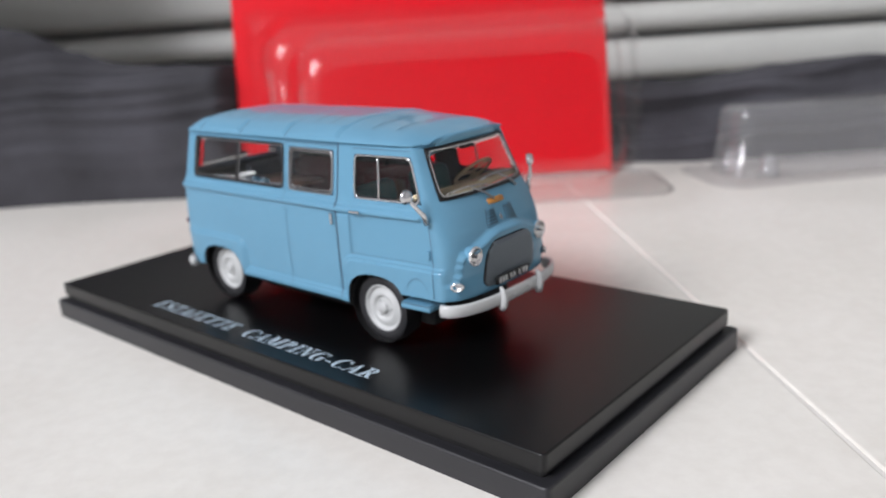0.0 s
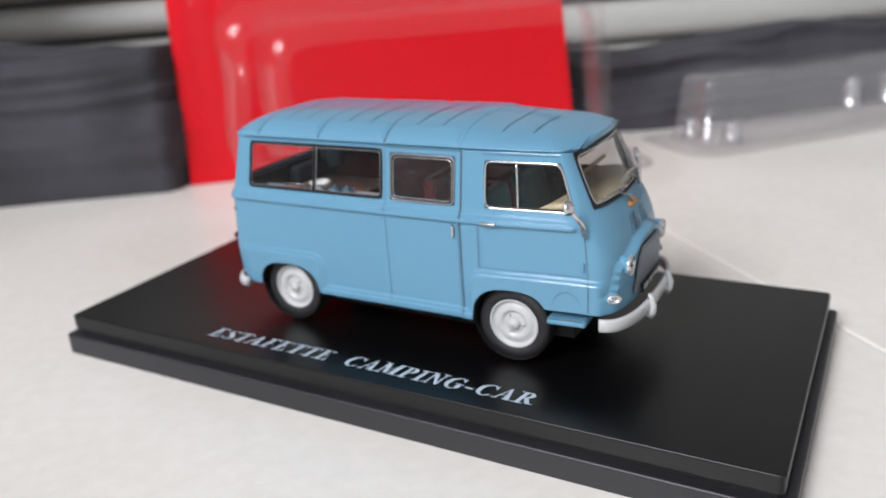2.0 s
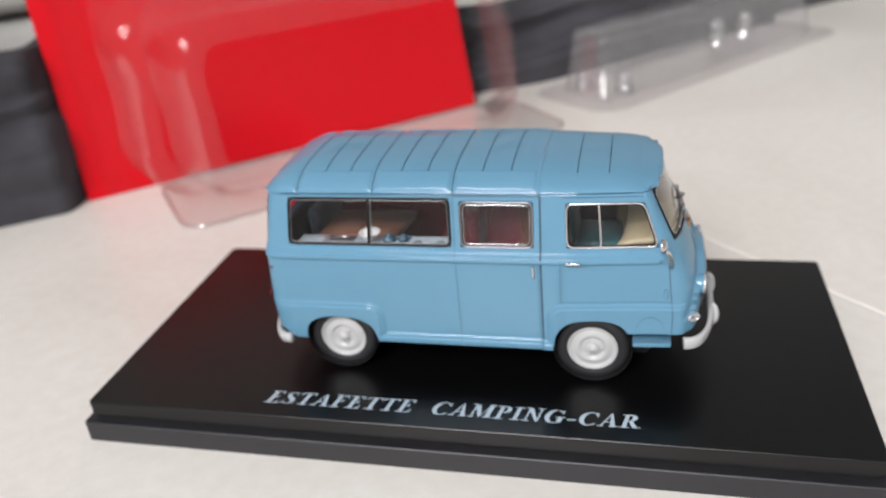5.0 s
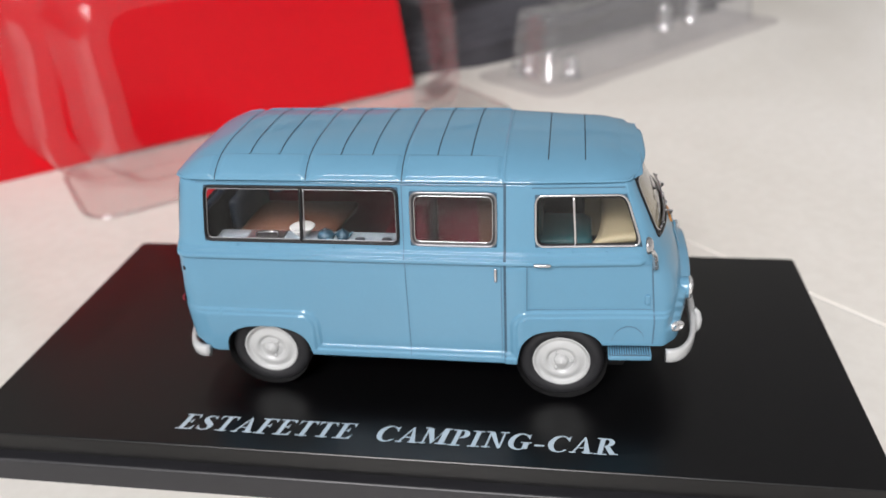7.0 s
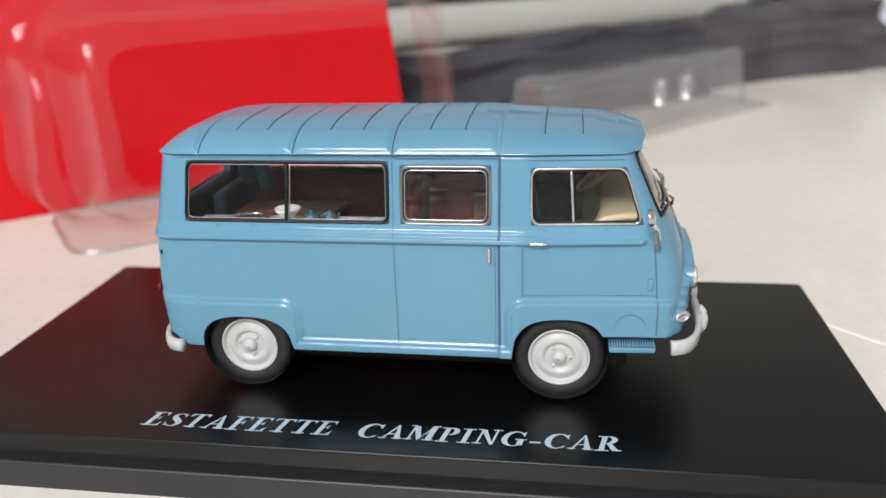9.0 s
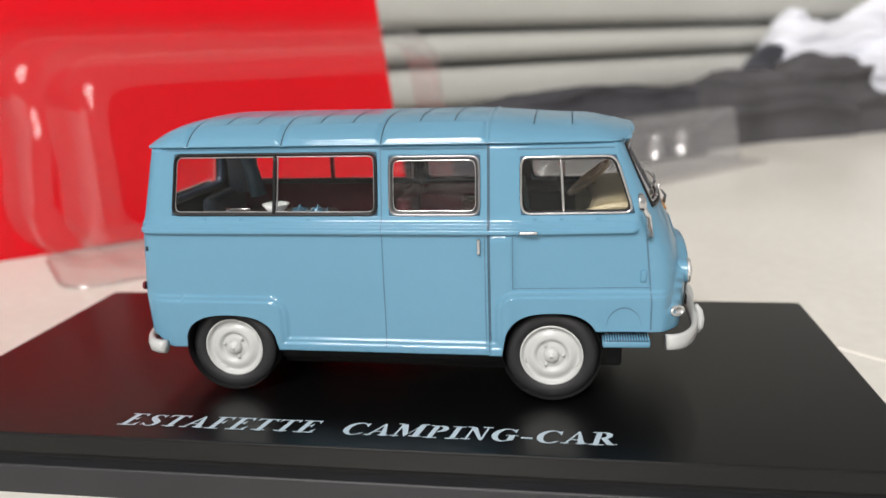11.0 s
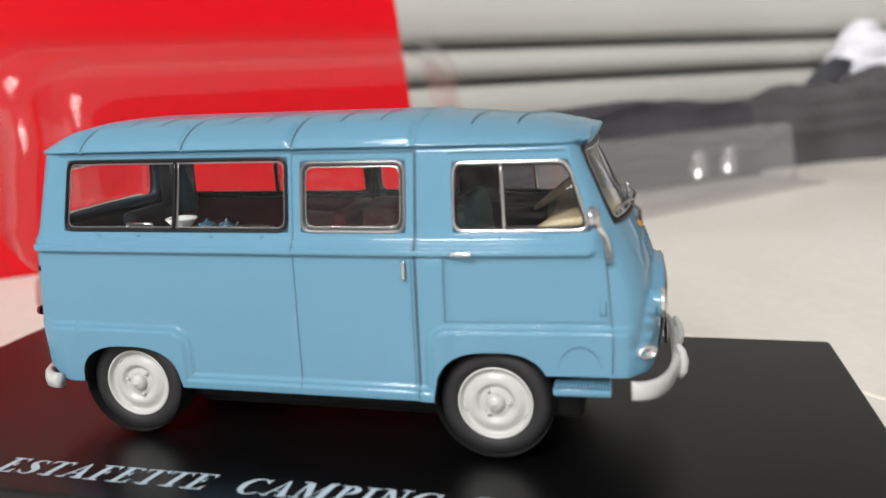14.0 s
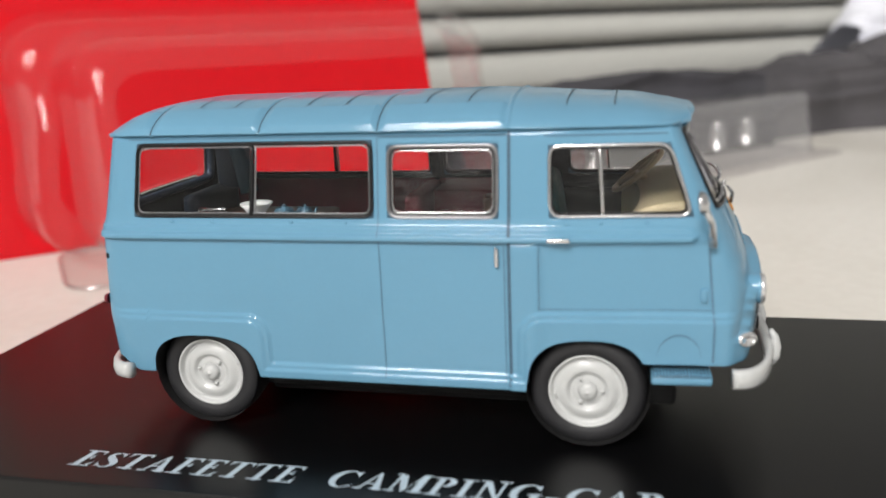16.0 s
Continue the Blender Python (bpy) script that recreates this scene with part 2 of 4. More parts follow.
def lathe(profile, segs=40, axis="y"):
    """Turns (along, radius) about the axis."""
    def at(i, j):
        a, r = profile[j]
        c, s = math.cos(2 * math.pi * i / segs), math.sin(2 * math.pi * i / segs)
        return {"y": (r * c, a, r * s), "x": (a, r * c, r * s), "z": (r * c, r * s, a)}[axis]
    bm = sheet(segs, len(profile), at, close_u=True)
    bmesh.ops.remove_doubles(bm, verts=bm.verts, dist=1e-6)
    return bm


def tube(points, radius, segs=8, closed=False, squash=None):
    """A round or oval bar along points; squash: (axis vector, factor)."""
    pts = [Vector(p) for p in points]
    n = len(pts)
    rings = []
    bm = bmesh.new()
    up = None
    for i, p in enumerate(pts):
        a = pts[(i + 1) % n] if closed or i < n - 1 else p
        b = pts[i - 1] if closed or i > 0 else p
        d = (a - b).normalized()
        if up is None:
            up = d.orthogonal().normalized()
        up = (up - d * up.dot(d)).normalized()
        side = d.cross(up)
        r = radius(i / (n - 1)) if callable(radius) else radius
        ring = []
        for k in range(segs):
            o = (up * math.cos(2 * math.pi * k / segs) + side * math.sin(2 * math.pi * k / segs)) * r
            if squash:
                ax = Vector(squash[0])
                o = o + ax * (o.dot(ax) * (squash[1] - 1))
            ring.append(bm.verts.new(p + o))
        rings.append(ring)
    for i in range(n if closed else n - 1):
        q, w = rings[i], rings[(i + 1) % n]
        for k in range(segs):
            bm.faces.new((q[k], q[(k + 1) % segs], w[(k + 1) % segs], w[k]))
    if not closed:
        bm.faces.new(rings[0][::-1])
        bm.faces.new(rings[-1])
    return bm


def rounded(corners, r, n=5):
    """A closed outline in the plane with rounded corners."""
    out = []
    m = len(corners)
    for i in range(m):
        p, a, b = Vector(corners[i]), Vector(corners[i - 1]), Vector(corners[(i + 1) % m])
        da, db = (a - p).normalized(), (b - p).normalized()
        rr = min(r, (a - p).length * 0.45, (b - p).length * 0.45)
        s, e = p + da * rr, p + db * rr
        for k in range(n + 1):
            t = k / n
            out.append(s * (1 - t) ** 2 + p * 2 * t * (1 - t) + e * t * t)
    return out


def fan(points):
    bm = bmesh.new()
    bm.faces.new([bm.verts.new(p) for p in points])
    return bm


def slab(points, depth):
    """A plate from a closed outline, thickened along depth."""
    bm = fan(points)
    res = bmesh.ops.extrude_face_region(bm, geom=bm.faces[:])
    bmesh.ops.translate(bm, verts=[v for v in res["geom"] if isinstance(v, bmesh.types.BMVert)], vec=Vector(depth))
    return bm


def curve(z, table):
    """Straight-line lookup in (z, value) pairs."""
    return float(np.interp(z, [a for a, _ in table], [b for _, b in table]))


def smooth(a, b, x):
    t = min(1, max(0, (x - a) / (b - a)))
    return t * t * (3 - 2 * t)

# ---- floor, walls, ceiling ----
def slab_object(name, s0, d0, z0, s1, d1, z1, mat, label, category, bevel=0.0):
    ob = link(name, box(s0, d0, z0, s1, d1, z1, bevel), mat, smooth=False)
    ob.matrix_basis = ROOM
    return tagged(ob, label, category, kind="structure")


FAR, SOUTH = 100.0, -130.0
floor = slab_object("floor", -FAR, SOUTH, -3.0, FAR, 14.0, -0.022, GROUT, "pale grouted tile floor", "floor")
slab_object("wall_north", -FAR, 13.4, -0.02, FAR, 16, 150, DARK_WALL, "plain dark wall behind the metal shutter", "wall")
# a high window opens in the west wall
slab_object("wall_south", -FAR, SOUTH - 2, -0.02, FAR, SOUTH, 150, WALL, "plain grey room wall", "wall")
slab_object("wall_east", FAR, SOUTH, -0.02, FAR + 2, 14, 150, WALL, "plain grey room wall", "wall")
slab_object("wall_west", -FAR - 2, SOUTH, -0.02, -FAR, 14, 76, WALL, "plain grey wall below the high window", "wall")
slab_object("wall_west_upper", -FAR - 2, SOUTH, 132, -FAR, 14, 150, WALL, "plain grey wall over the high window", "wall")
slab_object("wall_west_pier", -FAR - 2, -50, 76, -FAR, 14, 132, WALL, "plain grey wall beside the high window", "wall")
slab_object("ceiling", -FAR, SOUTH, 150, FAR, 16, 152, WALL, "plain grey-white ceiling", "ceiling")

# ---- the die-cast van ----
VAN_Y = -0.14
van = thing("model_van", pose(0, K * VAN_Y, K * LIFT), "light blue die-cast camper van on a black display base", "model car")
SETTLED.add(van)

HALF = [(0.30, 0.736), (0.50, 0.748), (0.90, 0.752), (1.25, 0.747), (1.30, 0.736), (1.36, 0.720), (1.55, 0.688), (1.73, 0.659), (1.80, 0.645)]
REAR = [(0.30, -1.735), (0.46, -1.755), (0.75, -1.772), (1.29, -1.738), (1.79, -1.655)]
SIDE_END = [(0.30, 1.80), (0.76, 1.805), (1.20, 1.765), (1.38, 1.69), (1.755, 1.555), (1.80, 1.54)]
NOSE = [(0.30, 1.95), (0.50, 1.975), (0.62, 1.985), (0.75, 2.0), (0.95, 2.01), (1.10, 1.985), (1.25, 1.935), (1.38, 1.875), (1.755, 1.66), (1.80, 1.638)]
CAB_TOP = 1.708
SILL, W1_TOP, W2_TOP, WS_BOTTOM, WS_TOP, GUTTER = 1.36, 1.745, 1.72, 1.385, 1.76, 1.79


def taper(x):
    """The cab draws in towards the nose."""
    return 1 - 0.085 * smooth(0.75, 1.85, x)


NOSE_W = taper(1.8)


def half_width(z):
    """Half the body's width at a height, behind the cab."""
    return curve(z, HALF)


def nose_half(z):
    return half_width(z) * NOSE_W


def nose_power(z):
    """How square the front is in plan: blunt below, round at the windscreen."""
    return 3.0 - 1.0 * smooth(0.95, 1.32, z)


def belt(x, z):
    """The stepped moulding under the windows; on the cab door it ends in a round tip."""
    reach = 1 - smooth(1.665, 1.71, x + 0.9 * (z - 1.26) ** 2 / 0.045)
    top = 0.013 * (1 - smooth(1.303, 1.315, z)) + 0.017 * (1 - smooth(1.262, 1.274, z))
    return top * smooth(1.226, 1.236, z) * reach


def side_x(ref, z):
    if ref > 0.9:
        return 0.9 + (ref - 0.9) * (curve(z, SIDE_END) - 0.9) / 0.905
    if ref < -1.3:
        return -1.3 + (ref + 1.3) * (curve(z, REAR) + 0.12 + 1.3) / -0.3
    return ref


def arch(x, cx, cz, r, flat):
    d = abs(x - cx) / r
    return cz + flat * (1 - d ** 2.6) ** (1 / 2.6) if d < 1 else 0


def bottom(x):
    low = 0.37
    if x < -1.46:
        low = 0.375 + 0.085 * smooth(-1.55, -1.75, x)
    if x > 1.44:
        low = 0.55
    return max(low, arch(x, -1.115, 0.37, 0.342, 0.262), arch(x, 1.14, 0.40, 0.318, 0.285))


def quarter(u, v, r):
    """How far inside a rounded corner; u and v count inwards from its two edges."""
    if u < r and v < r:
        return r - math.hypot(r - u, r - v)
    return min(u, v)


def flare(x, z):
    """How far the pressed wheel surrounds and the sill stand out of the side, in two small steps."""
    inside = max(quarter(-0.686 - x, 0.778 - z, 0.135), quarter(x - 0.770, 0.842 - z, 0.13), 0.468 - z)
    step = 0.55 * smooth(0.0, 0.013, inside) + 0.45 * smooth(0.036, 0.049, inside)
    return 0.030 * step * (0.35 + 0.65 * smooth(-1.68, -1.55, x))


def side_point(ref, z, sign, out=0.0):
    """A point on the right (sign -1) or left flank."""
    x = side_x(ref, z)
    y = (half_width(z) + flare(x, z) + belt(x, z)) * taper(x) + out
    # a shallow recess behind the cab, where the sliding door runs
    y += 0.012 * smooth(0.722, 0.735, x) * (1 - smooth(1.2, 1.23, z)) * (1 - smooth(0.85, 0.95, x))
    # the lower door panel is set in
    if 0.88 < x < 1.77 and z > 0.84:
        y -= 0.006 * smooth(0.882, 0.90, x) * smooth(0.850, 0.865, z) * (1 - smooth(1.21, 1.235, z))
    return Vector((x, sign * y, z))


def nose_point(yn, z, out=0.0):
    """A point on the front; yn from -1 to 1 across the width."""
    a = abs(yn)
    w = nose_half(z) + flare(1.8, z) * NOSE_W * smooth(0.93, 1.0, a)
    power = nose_power(z)
    f = (1 - min(1, a) ** power) ** (1 / power)
    rim = 0.70 + 0.25 * (1 - smooth(0.80, 0.92, a)) + 0.135 * (1 - smooth(0.12, 0.90, a))
    swell = 0.052 * (1 - smooth(rim - 0.03, rim + 0.012, z)) * (1 - 0.6 * smooth(0.90, 1.0, a))
    swell += 0.016 * math.exp(-((z - rim + 0.03) / 0.028) ** 2) * (1 - smooth(0.88, 1, a))
    x = curve(z, SIDE_END) + (curve(z, NOSE) - curve(z, SIDE_END) + swell + out) * f
    return Vector((x, yn * (w + out * a), z))


def tail_point(yn, z, out=0.0):
    a, w, xr = abs(yn), half_width(z) + belt(-1.7, z) + flare(-1.7, z) * smooth(0.9, 1, abs(yn)), curve(z, REAR)
    d = max(0, (a * w - (w - 0.12)) / 0.12)
    bow = 0.03 * (1 - a * a)
    return Vector((xr - bow * 0 + 0.12 * (1 - math.sqrt(max(0, 1 - d * d))) - out - bow, yn * w, z))


MARKS = [-1.475, -0.02, 0.07, 0.67, 0.95, 1.775, 1.805, -1.6]
refs = sorted(MARKS + [float(v) for v in np.arange(-1.58, 1.80, 0.0115) if min(abs(v - m) for m in MARKS) > 0.005])
WS = 0.85
fronts = [-1 + (1 - WS) * (i / 9) ** 1.6 for i in range(1, 10)] + [float(v) for v in np.linspace(-WS, WS, 81)[1:-1]] + [1 - (1 - WS) * (i / 9) ** 1.6 for i in range(9, 0, -1)]
tails = [1 - 0.16 * (i / 8) ** 1.2 for i in range(1, 9)] + [float(v) for v in np.linspace(0.84, -0.84, 29)[1:-1]] + [-1 + 0.16 * (i / 8) ** 1.2 for i in range(8, 0, -1)]
columns = [("r", v) for v in refs] + [("f", v) for v in fronts] + [("l", v) for v in reversed(refs)] + [("b", v) for v in tails]
LOW = 62
uppers = [0.95 + 0.0145 * k for k in range(14)] + [1.17, 1.20, 1.218] + [1.226 + 0.005 * k for k in range(19)] + [1.33, 1.345, SILL, WS_BOTTOM] + [1.43 + 0.05 * k for k in range(6)] + [CAB_TOP, W2_TOP, W1_TOP, WS_TOP, GUTTER]


def row_z(kind, v, j):
    if j >= LOW:
        return uppers[j - LOW]
    low = bottom(side_x(v, 0.6)) if kind in "rl" else (0.55 if kind == "f" else 0.46)
    return low + (0.95 - low) * j / LOW


def shell(i, j):
    kind, v = columns[i]
    z = row_z(kind, v, j)
    if kind in "rl":
        return side_point(v, z, -1 if kind == "r" else 1)
    return nose_point(v, z) if kind == "f" else tail_point(v, z)


def is_hole(i, j):
    if j < LOW:
        return False
    z0, z1 = uppers[j - LOW], uppers[min(j - LOW + 1, len(uppers) - 1)]
    (ka, a), (kb, b) = columns[i], columns[(i + 1) % len(columns)]
    if ka != kb:
        return False
    lo, hi = min(a, b), max(a, b)
    mid = (z0 + z1) / 2
    if ka in "rl":
        if lo >= -1.4751 and hi <= -0.0199 and SILL < mid < W1_TOP:
            return True
        return lo >= 0.0699 and hi <= 0.6701 and SILL < mid < W2_TOP or lo >= 0.9499 and hi <= 1.7751 and SILL < mid < CAB_TOP
    if ka == "f":
        return lo >= -WS - 1e-6 and hi <= WS + 1e-6 and WS_BOTTOM < mid < WS_TOP
    return lo >= -0.8 and hi <= 0.8 and WS_BOTTOM < mid < W2_TOP


body = part("body", sheet(len(columns), LOW + len(uppers), shell, close_u=True, skip=is_hole), BLUE, van, "glossy light blue body shell")
solid = body.modifiers.new("thickness", "SOLIDIFY")
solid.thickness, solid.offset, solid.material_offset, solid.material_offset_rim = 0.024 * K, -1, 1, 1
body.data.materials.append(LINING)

# Roof: crowned, with sloped ends, pressed shoulders and cross grooves.
ROOF_SEAMS = [-1.343, -0.668, 0.020, 0.728]
ROOF_FRONT = 1.66


def roof_half(x):
    w = 0.674 * taper(x)
    if x > 1.40:
        w *= (1 - max(0, (x - 1.40) / 0.42) ** 2.4)
    if x < -1.50:
        w *= 1 - 0.10 * ((-1.50 - x) / 0.15) ** 2
    return w


def roof_z(x, v):
    a = abs(v)
    e = (1 - min(1, a) ** 3.6) ** 0.78
    p = 1.0
    if x < -1.15:
        p = (1 - (1 - max(0, min(1, (x + 1.676) / 0.48))) ** 2) ** 0.46
    if x > 0.6:
        p = 1 - 0.30 * smooth(0.5, 1.4, x) - 0.36 * smooth(1.32, 1.70, x)
    z = 1.796 + 0.160 * e * p
    gap = min(abs(x - s) for s in ROOF_SEAMS)
    if x < 0.74:
        z += 0.014 * smooth(0.020, 0.038, gap) * smooth(0.725, 0.75, a) * (1 - smooth(0.975, 0.992, a)) * smooth(-1.60, -1.45, x)
    z -= 0.007 * math.exp(-(gap / 0.008) ** 2) * (1 if abs(x - 0.738) > 0.05 else -1.3)
    return z


roof_xs = sorted(set([float(v) for v in np.linspace(-1.676, ROOF_FRONT, 240)] + [s + o for s in ROOF_SEAMS for o in (-0.012, -0.006, 0, 0.006, 0.012)]))
roof_vs = [math.copysign(1 - (1 - abs(t)) ** 1.7, t) for t in np.linspace(-1, 1, 131)]


def roof_point(x, v, out=0.0):
    return Vector((x, v * roof_half(x), roof_z(x, v) + out))


roof = part("roof", sheet(len(roof_xs), len(roof_vs), lambda i, j: roof_point(roof_xs[i], roof_vs[j])), BLUE, van, "ribbed light blue roof")
solid = roof.modifiers.new("thickness", "SOLIDIFY")
solid.thickness, solid.offset = 0.02 * K, -1

# Closing panel between the windscreen and the roof's front edge.
part("header_panel", sheet(41, 3, lambda i, j: nose_point(-0.97 + 1.94 * i / 40, 1.788).lerp(
    Vector((min(ROOF_FRONT, 1.655), 0, 0)) + Vector((0, (-0.97 + 1.94 * i / 40) * roof_half(1.60), roof_z(1.655, (-0.97 + 1.94 * i / 40)) - 0.006)), j / 2)), BLUE, van)

# Drip rail all round under the roof.
rail = [(*side_point(r, GUTTER, -1, 0.008).xy, 1.797) for r in refs[::3]] + [(*nose_point(v, GUTTER, 0.004).xy, 1.797) for v in fronts[:8]]
part("drip_rail", tube(rail, 0.009, 8), BLUE, van)
part("drip_rail", tube([(x, -y, z) for x, y, z in rail], 0.011, 6), BLUE, van)
part("drip_rail", tube([(*tail_point(v, GUTTER, 0.006).xy, 1.797) for v in tails], 0.011, 6), BLUE, van)


# Brow over the windscreen: a lip that overhangs, and its underside down to the glass.
def visor_at(i, j):
    t = -1 + 2 * i / 36
    fall = abs(t) ** 4
    y = 0.40 * t
    front, tip = 1.695 - 0.055 * fall, 1.846 - 0.050 * fall
    x0 = 1.45
    z0 = roof_z(x0, y / roof_half(x0)) + 0.001
    path = [(x0, z0), (x0 + 0.06, z0 - 0.008), (x0 + 0.12, z0 - 0.018), (front - 0.06, tip + 0.002), (front - 0.025, tip + 0.004),
            (front - 0.006, tip), (front, tip - 0.012), (front - 0.010, tip - 0.035), (front - 0.040, tip - 0.075), (front - 0.075, tip - 0.110)]
    x, z = path[j]
    if j < 5:
        over = roof_z(x, min(1, abs(y) / roof_half(x)))
        grown = (1 - smooth(0.5, 1.0, abs(t))) * smooth(0, 3, j)
        z = over - 0.004 + (max(z, over) + 0.004 - over) * grown
    return (x, y, z)


visor = part("sun_visor", sheet(37, 10, visor_at), BLUE, van, "light blue brow over the windscreen")
solid = visor.modifiers.new("thickness", "SOLIDIFY")
solid.thickness, solid.offset = 0.014 * K, -1


# Panel lines, and dark strips painted for shade along creases.
def line(points, width, across, name="panel_line", mat=None):
    a = Vector(across).normalized() * width / 2
    bm = sheet(len(points), 2, lambda i, j: Vector(points[i]) + a * (2 * j - 1))
    return part(name, bm, mat or BLUE_DARK, van)


def groove(x, v0, v1, n=24, w=0.008):
    points = []
    for k in range(n + 1):
        v = v0 + (v1 - v0) * k / n
        a, b = roof_point(x, max(-1, v - 0.004)), roof_point(x, min(1, v + 0.004))
        up = Vector((0, a.z - b.z, b.y - a.y)).normalized()
        points.append(roof_point(x, v) + up * 0.003)
    line(points, w, (1, 0, 0), "roof_groove", GROOVE)


for s in ROOF_SEAMS[:3]:
    groove(s, -0.996, 0.996, 90)
for a, b in zip(ROOF_SEAMS[:3], ROOF_SEAMS[1:]):
    for t in (1 / 3, 2 / 3):
        groove(a + (b - a) * t, -0.76, 0.76)
groove(1.02, -0.74, 0.74)
groove(1.27, -0.72, 0.72)

for sign in (-1, 1):
    for ref, z0, z1, w in ((0.012, 0.41, 1.77, 0.007), (0.731, 0.40, 1.785, 0.018), (0.704, 0.42, 1.21, 0.006), (0.886, 0.858, 1.215, 0.006)):
        line([side_point(ref, z0 + (z1 - z0) * k / 40, sign, 0.0025) for k in range(41)], w, (1, 0, 0), mat=BLUE_DARK if w > 0.01 else LINE)
    line([side_point(0.886 + 0.90 * k / 30, 0.858, sign, 0.0025) for k in range(31)], 0.007, (0, 0, 1), mat=LINE)
    # crease shade below the belt moulding, painted as a strip
    line([side_point(-1.55 + 2.27 * k / 50, 1.2325, sign, 0.0025) for k in range(51)], 0.006, (0, 0, 1), mat=LINE)
    line([side_point(0.02 + 0.70 * k / 20, 1.765, sign, 0.003) for k in range(21)], 0.006, (0, 0, 1), mat=LINE)
    # shade under the drip rail, painted as a dark strip
    line([side_point(-1.55 + 2.27 * k / 50, 1.772, sign, 0.004) for k in range(51)], 0.005, (0, 0, 1), "gutter_shade", LINE)
    line([side_point(0.92 + 0.86 * k / 20, 1.757, sign, 0.003) for k in range(21)], 0.007, (0, 0, 1), mat=LINE)
    line([side_point(1.79, 0.57 + 0.62 * k / 20, sign, 0.003) for k in range(21)], 0.012, (1, 0, 0), mat=LINE)
    # pressed shape over the step, its edge shade painted as a dark strip
    arc = [(1.50 + 0.23 * k / 16, 0.60 + 0.125 * math.sin(math.pi * min(1, max(0, k / 16))) ** 0.5) for k in range(17)]
    line([side_point(x, z, sign, 0.003) for x, z in arc], 0.010, (0, 0, 1), mat=LINE)


# ---- windows ----
def flank(corners, sign, r, out, n=5):
    """A rounded outline on a flank; corners in reference x and z."""
    return [side_point(p[0], p[1], sign, out) for p in rounded([Vector((a, b)) for a, b in corners], r, n)]


def band(name, outer, inner, mat, parent, label=""):
    n = len(outer)
    bm = sheet(n, 2, lambda i, j: (outer, inner)[j][i], close_u=True)
    ob = part(name, bm, mat, parent, label)
    m = ob.modifiers.new("thickness", "SOLIDIFY")
    m.thickness, m.offset = 0.02 * K, 0
    return ob


def side_window(name, corners, sign, frame_mat, trim_mat, r, rim, seal_mat, trim, glass, divider=None, divider_mat=None, label=""):
    win = part(name, tube(flank(corners, sign, r, 0.003), rim, 8, closed=True), frame_mat, van, label)
    grow = 0.006
    cx, cz = sum(c[0] for c in corners) / 4, sum(c[1] for c in corners) / 4
    outer = [(a + math.copysign(grow, a - cx), b + math.copysign(grow, b - cz)) for a, b in corners]
    lap = 0.020 if seal_mat is FRAME else 0.013
    seal = [(a - math.copysign(lap, a - cx), b - math.copysign(lap, b - cz)) for a, b in corners]
    band("gasket", flank(outer, sign, 0.012, -0.006), flank(corners, sign, r, -0.006), BLUE_DARK, win)
    band("seal", flank(corners, sign, r, -0.007), flank(seal, sign, r - 0.015, -0.009), seal_mat, win)
    inner = [(a - math.copysign(trim, a - cx), b - math.copysign(trim, b - cz)) for a, b in corners]
    part("trim", tube(flank(inner, sign, r - 0.01, -0.003), 0.0042, 6, closed=True), trim_mat, win)
    pane = part("pane", slab(flank(corners, sign, r, -0.012), (0, -sign * 0.010, 0)), glass, win, smooth=False)
    pane.visible_shadow = False
    if divider is not None:
        zs = (min(c[1] for c in corners) + 0.005, max(c[1] for c in corners) - 0.005)
        bar = [side_point(divider[0] + (divider[1] - divider[0]) * k / 8, zs[0] + (zs[1] - zs[0]) * k / 8, sign, -0.004) for k in range(9)]
        part("divider", tube(bar, divider[2], 8), divider_mat, win)
        if divider_mat is GASKET:
            part("divider_trim", tube([p + Vector((0.022, 0, 0)) for p in bar], 0.006, 6), SILVER, win)
    return win


for sign in (-1, 1):
    side_window("sliding_window", [(-1.475, SILL), (-0.02, SILL), (-0.02, W1_TOP), (-1.475, W1_TOP)], sign, GASKET, SILVER, 0.055, 0.009, GASKET, 0.018, GLASS, (-0.742, -0.722, 0.014), GASKET, "twin-pane side window in a black gasket")
    side_window("door_window", [(0.07, SILL), (0.67, SILL), (0.67, W2_TOP), (0.07, W2_TOP)], sign, SILVER, CHROME, 0.06, 0.009, FRAME, 0.024, DUSTY, None, None, "silver-framed sliding door window")
    side_window("cab_window", [(0.952, SILL + 0.005), (1.772, SILL + 0.005), (1.772, CAB_TOP), (0.952, CAB_TOP)], sign, CHROME, GASKET, 0.07, 0.010, GASKET, 0.016, CAB_PANE, (1.262, 1.296, 0.010), CHROME, "chrome-framed cab door window with a quarter light")
    # drain dimples under the windows
    for x in (-1.24, -0.98, -0.5, -0.18, 1.05, 1.24, 1.50):
        part("drain_dimple", tube([side_point(x - 0.012, SILL - 0.026, sign, 0.0), side_point(x, SILL - 0.033, sign, 0.002), side_point(x + 0.014, SILL - 0.028, sign, 0.0)], 0.006, 6), BLUE, van)


def front_loop(y, z0, z1, r, out, y_top=None):
    pts = rounded([Vector((-y, z0)), Vector((y, z0)), Vector((y_top or y, z1)), Vector((-(y_top or y), z1))], r, 6)
    full = []
    for i, p in enumerate(pts):
        q = pts[(i + 1) % len(pts)]
        k = 10 if (p - q).length > 0.4 else 1
        full += [p.lerp(q, t / k) for t in range(k)]
    return [nose_point(p.x, p.y, out) for p in full]


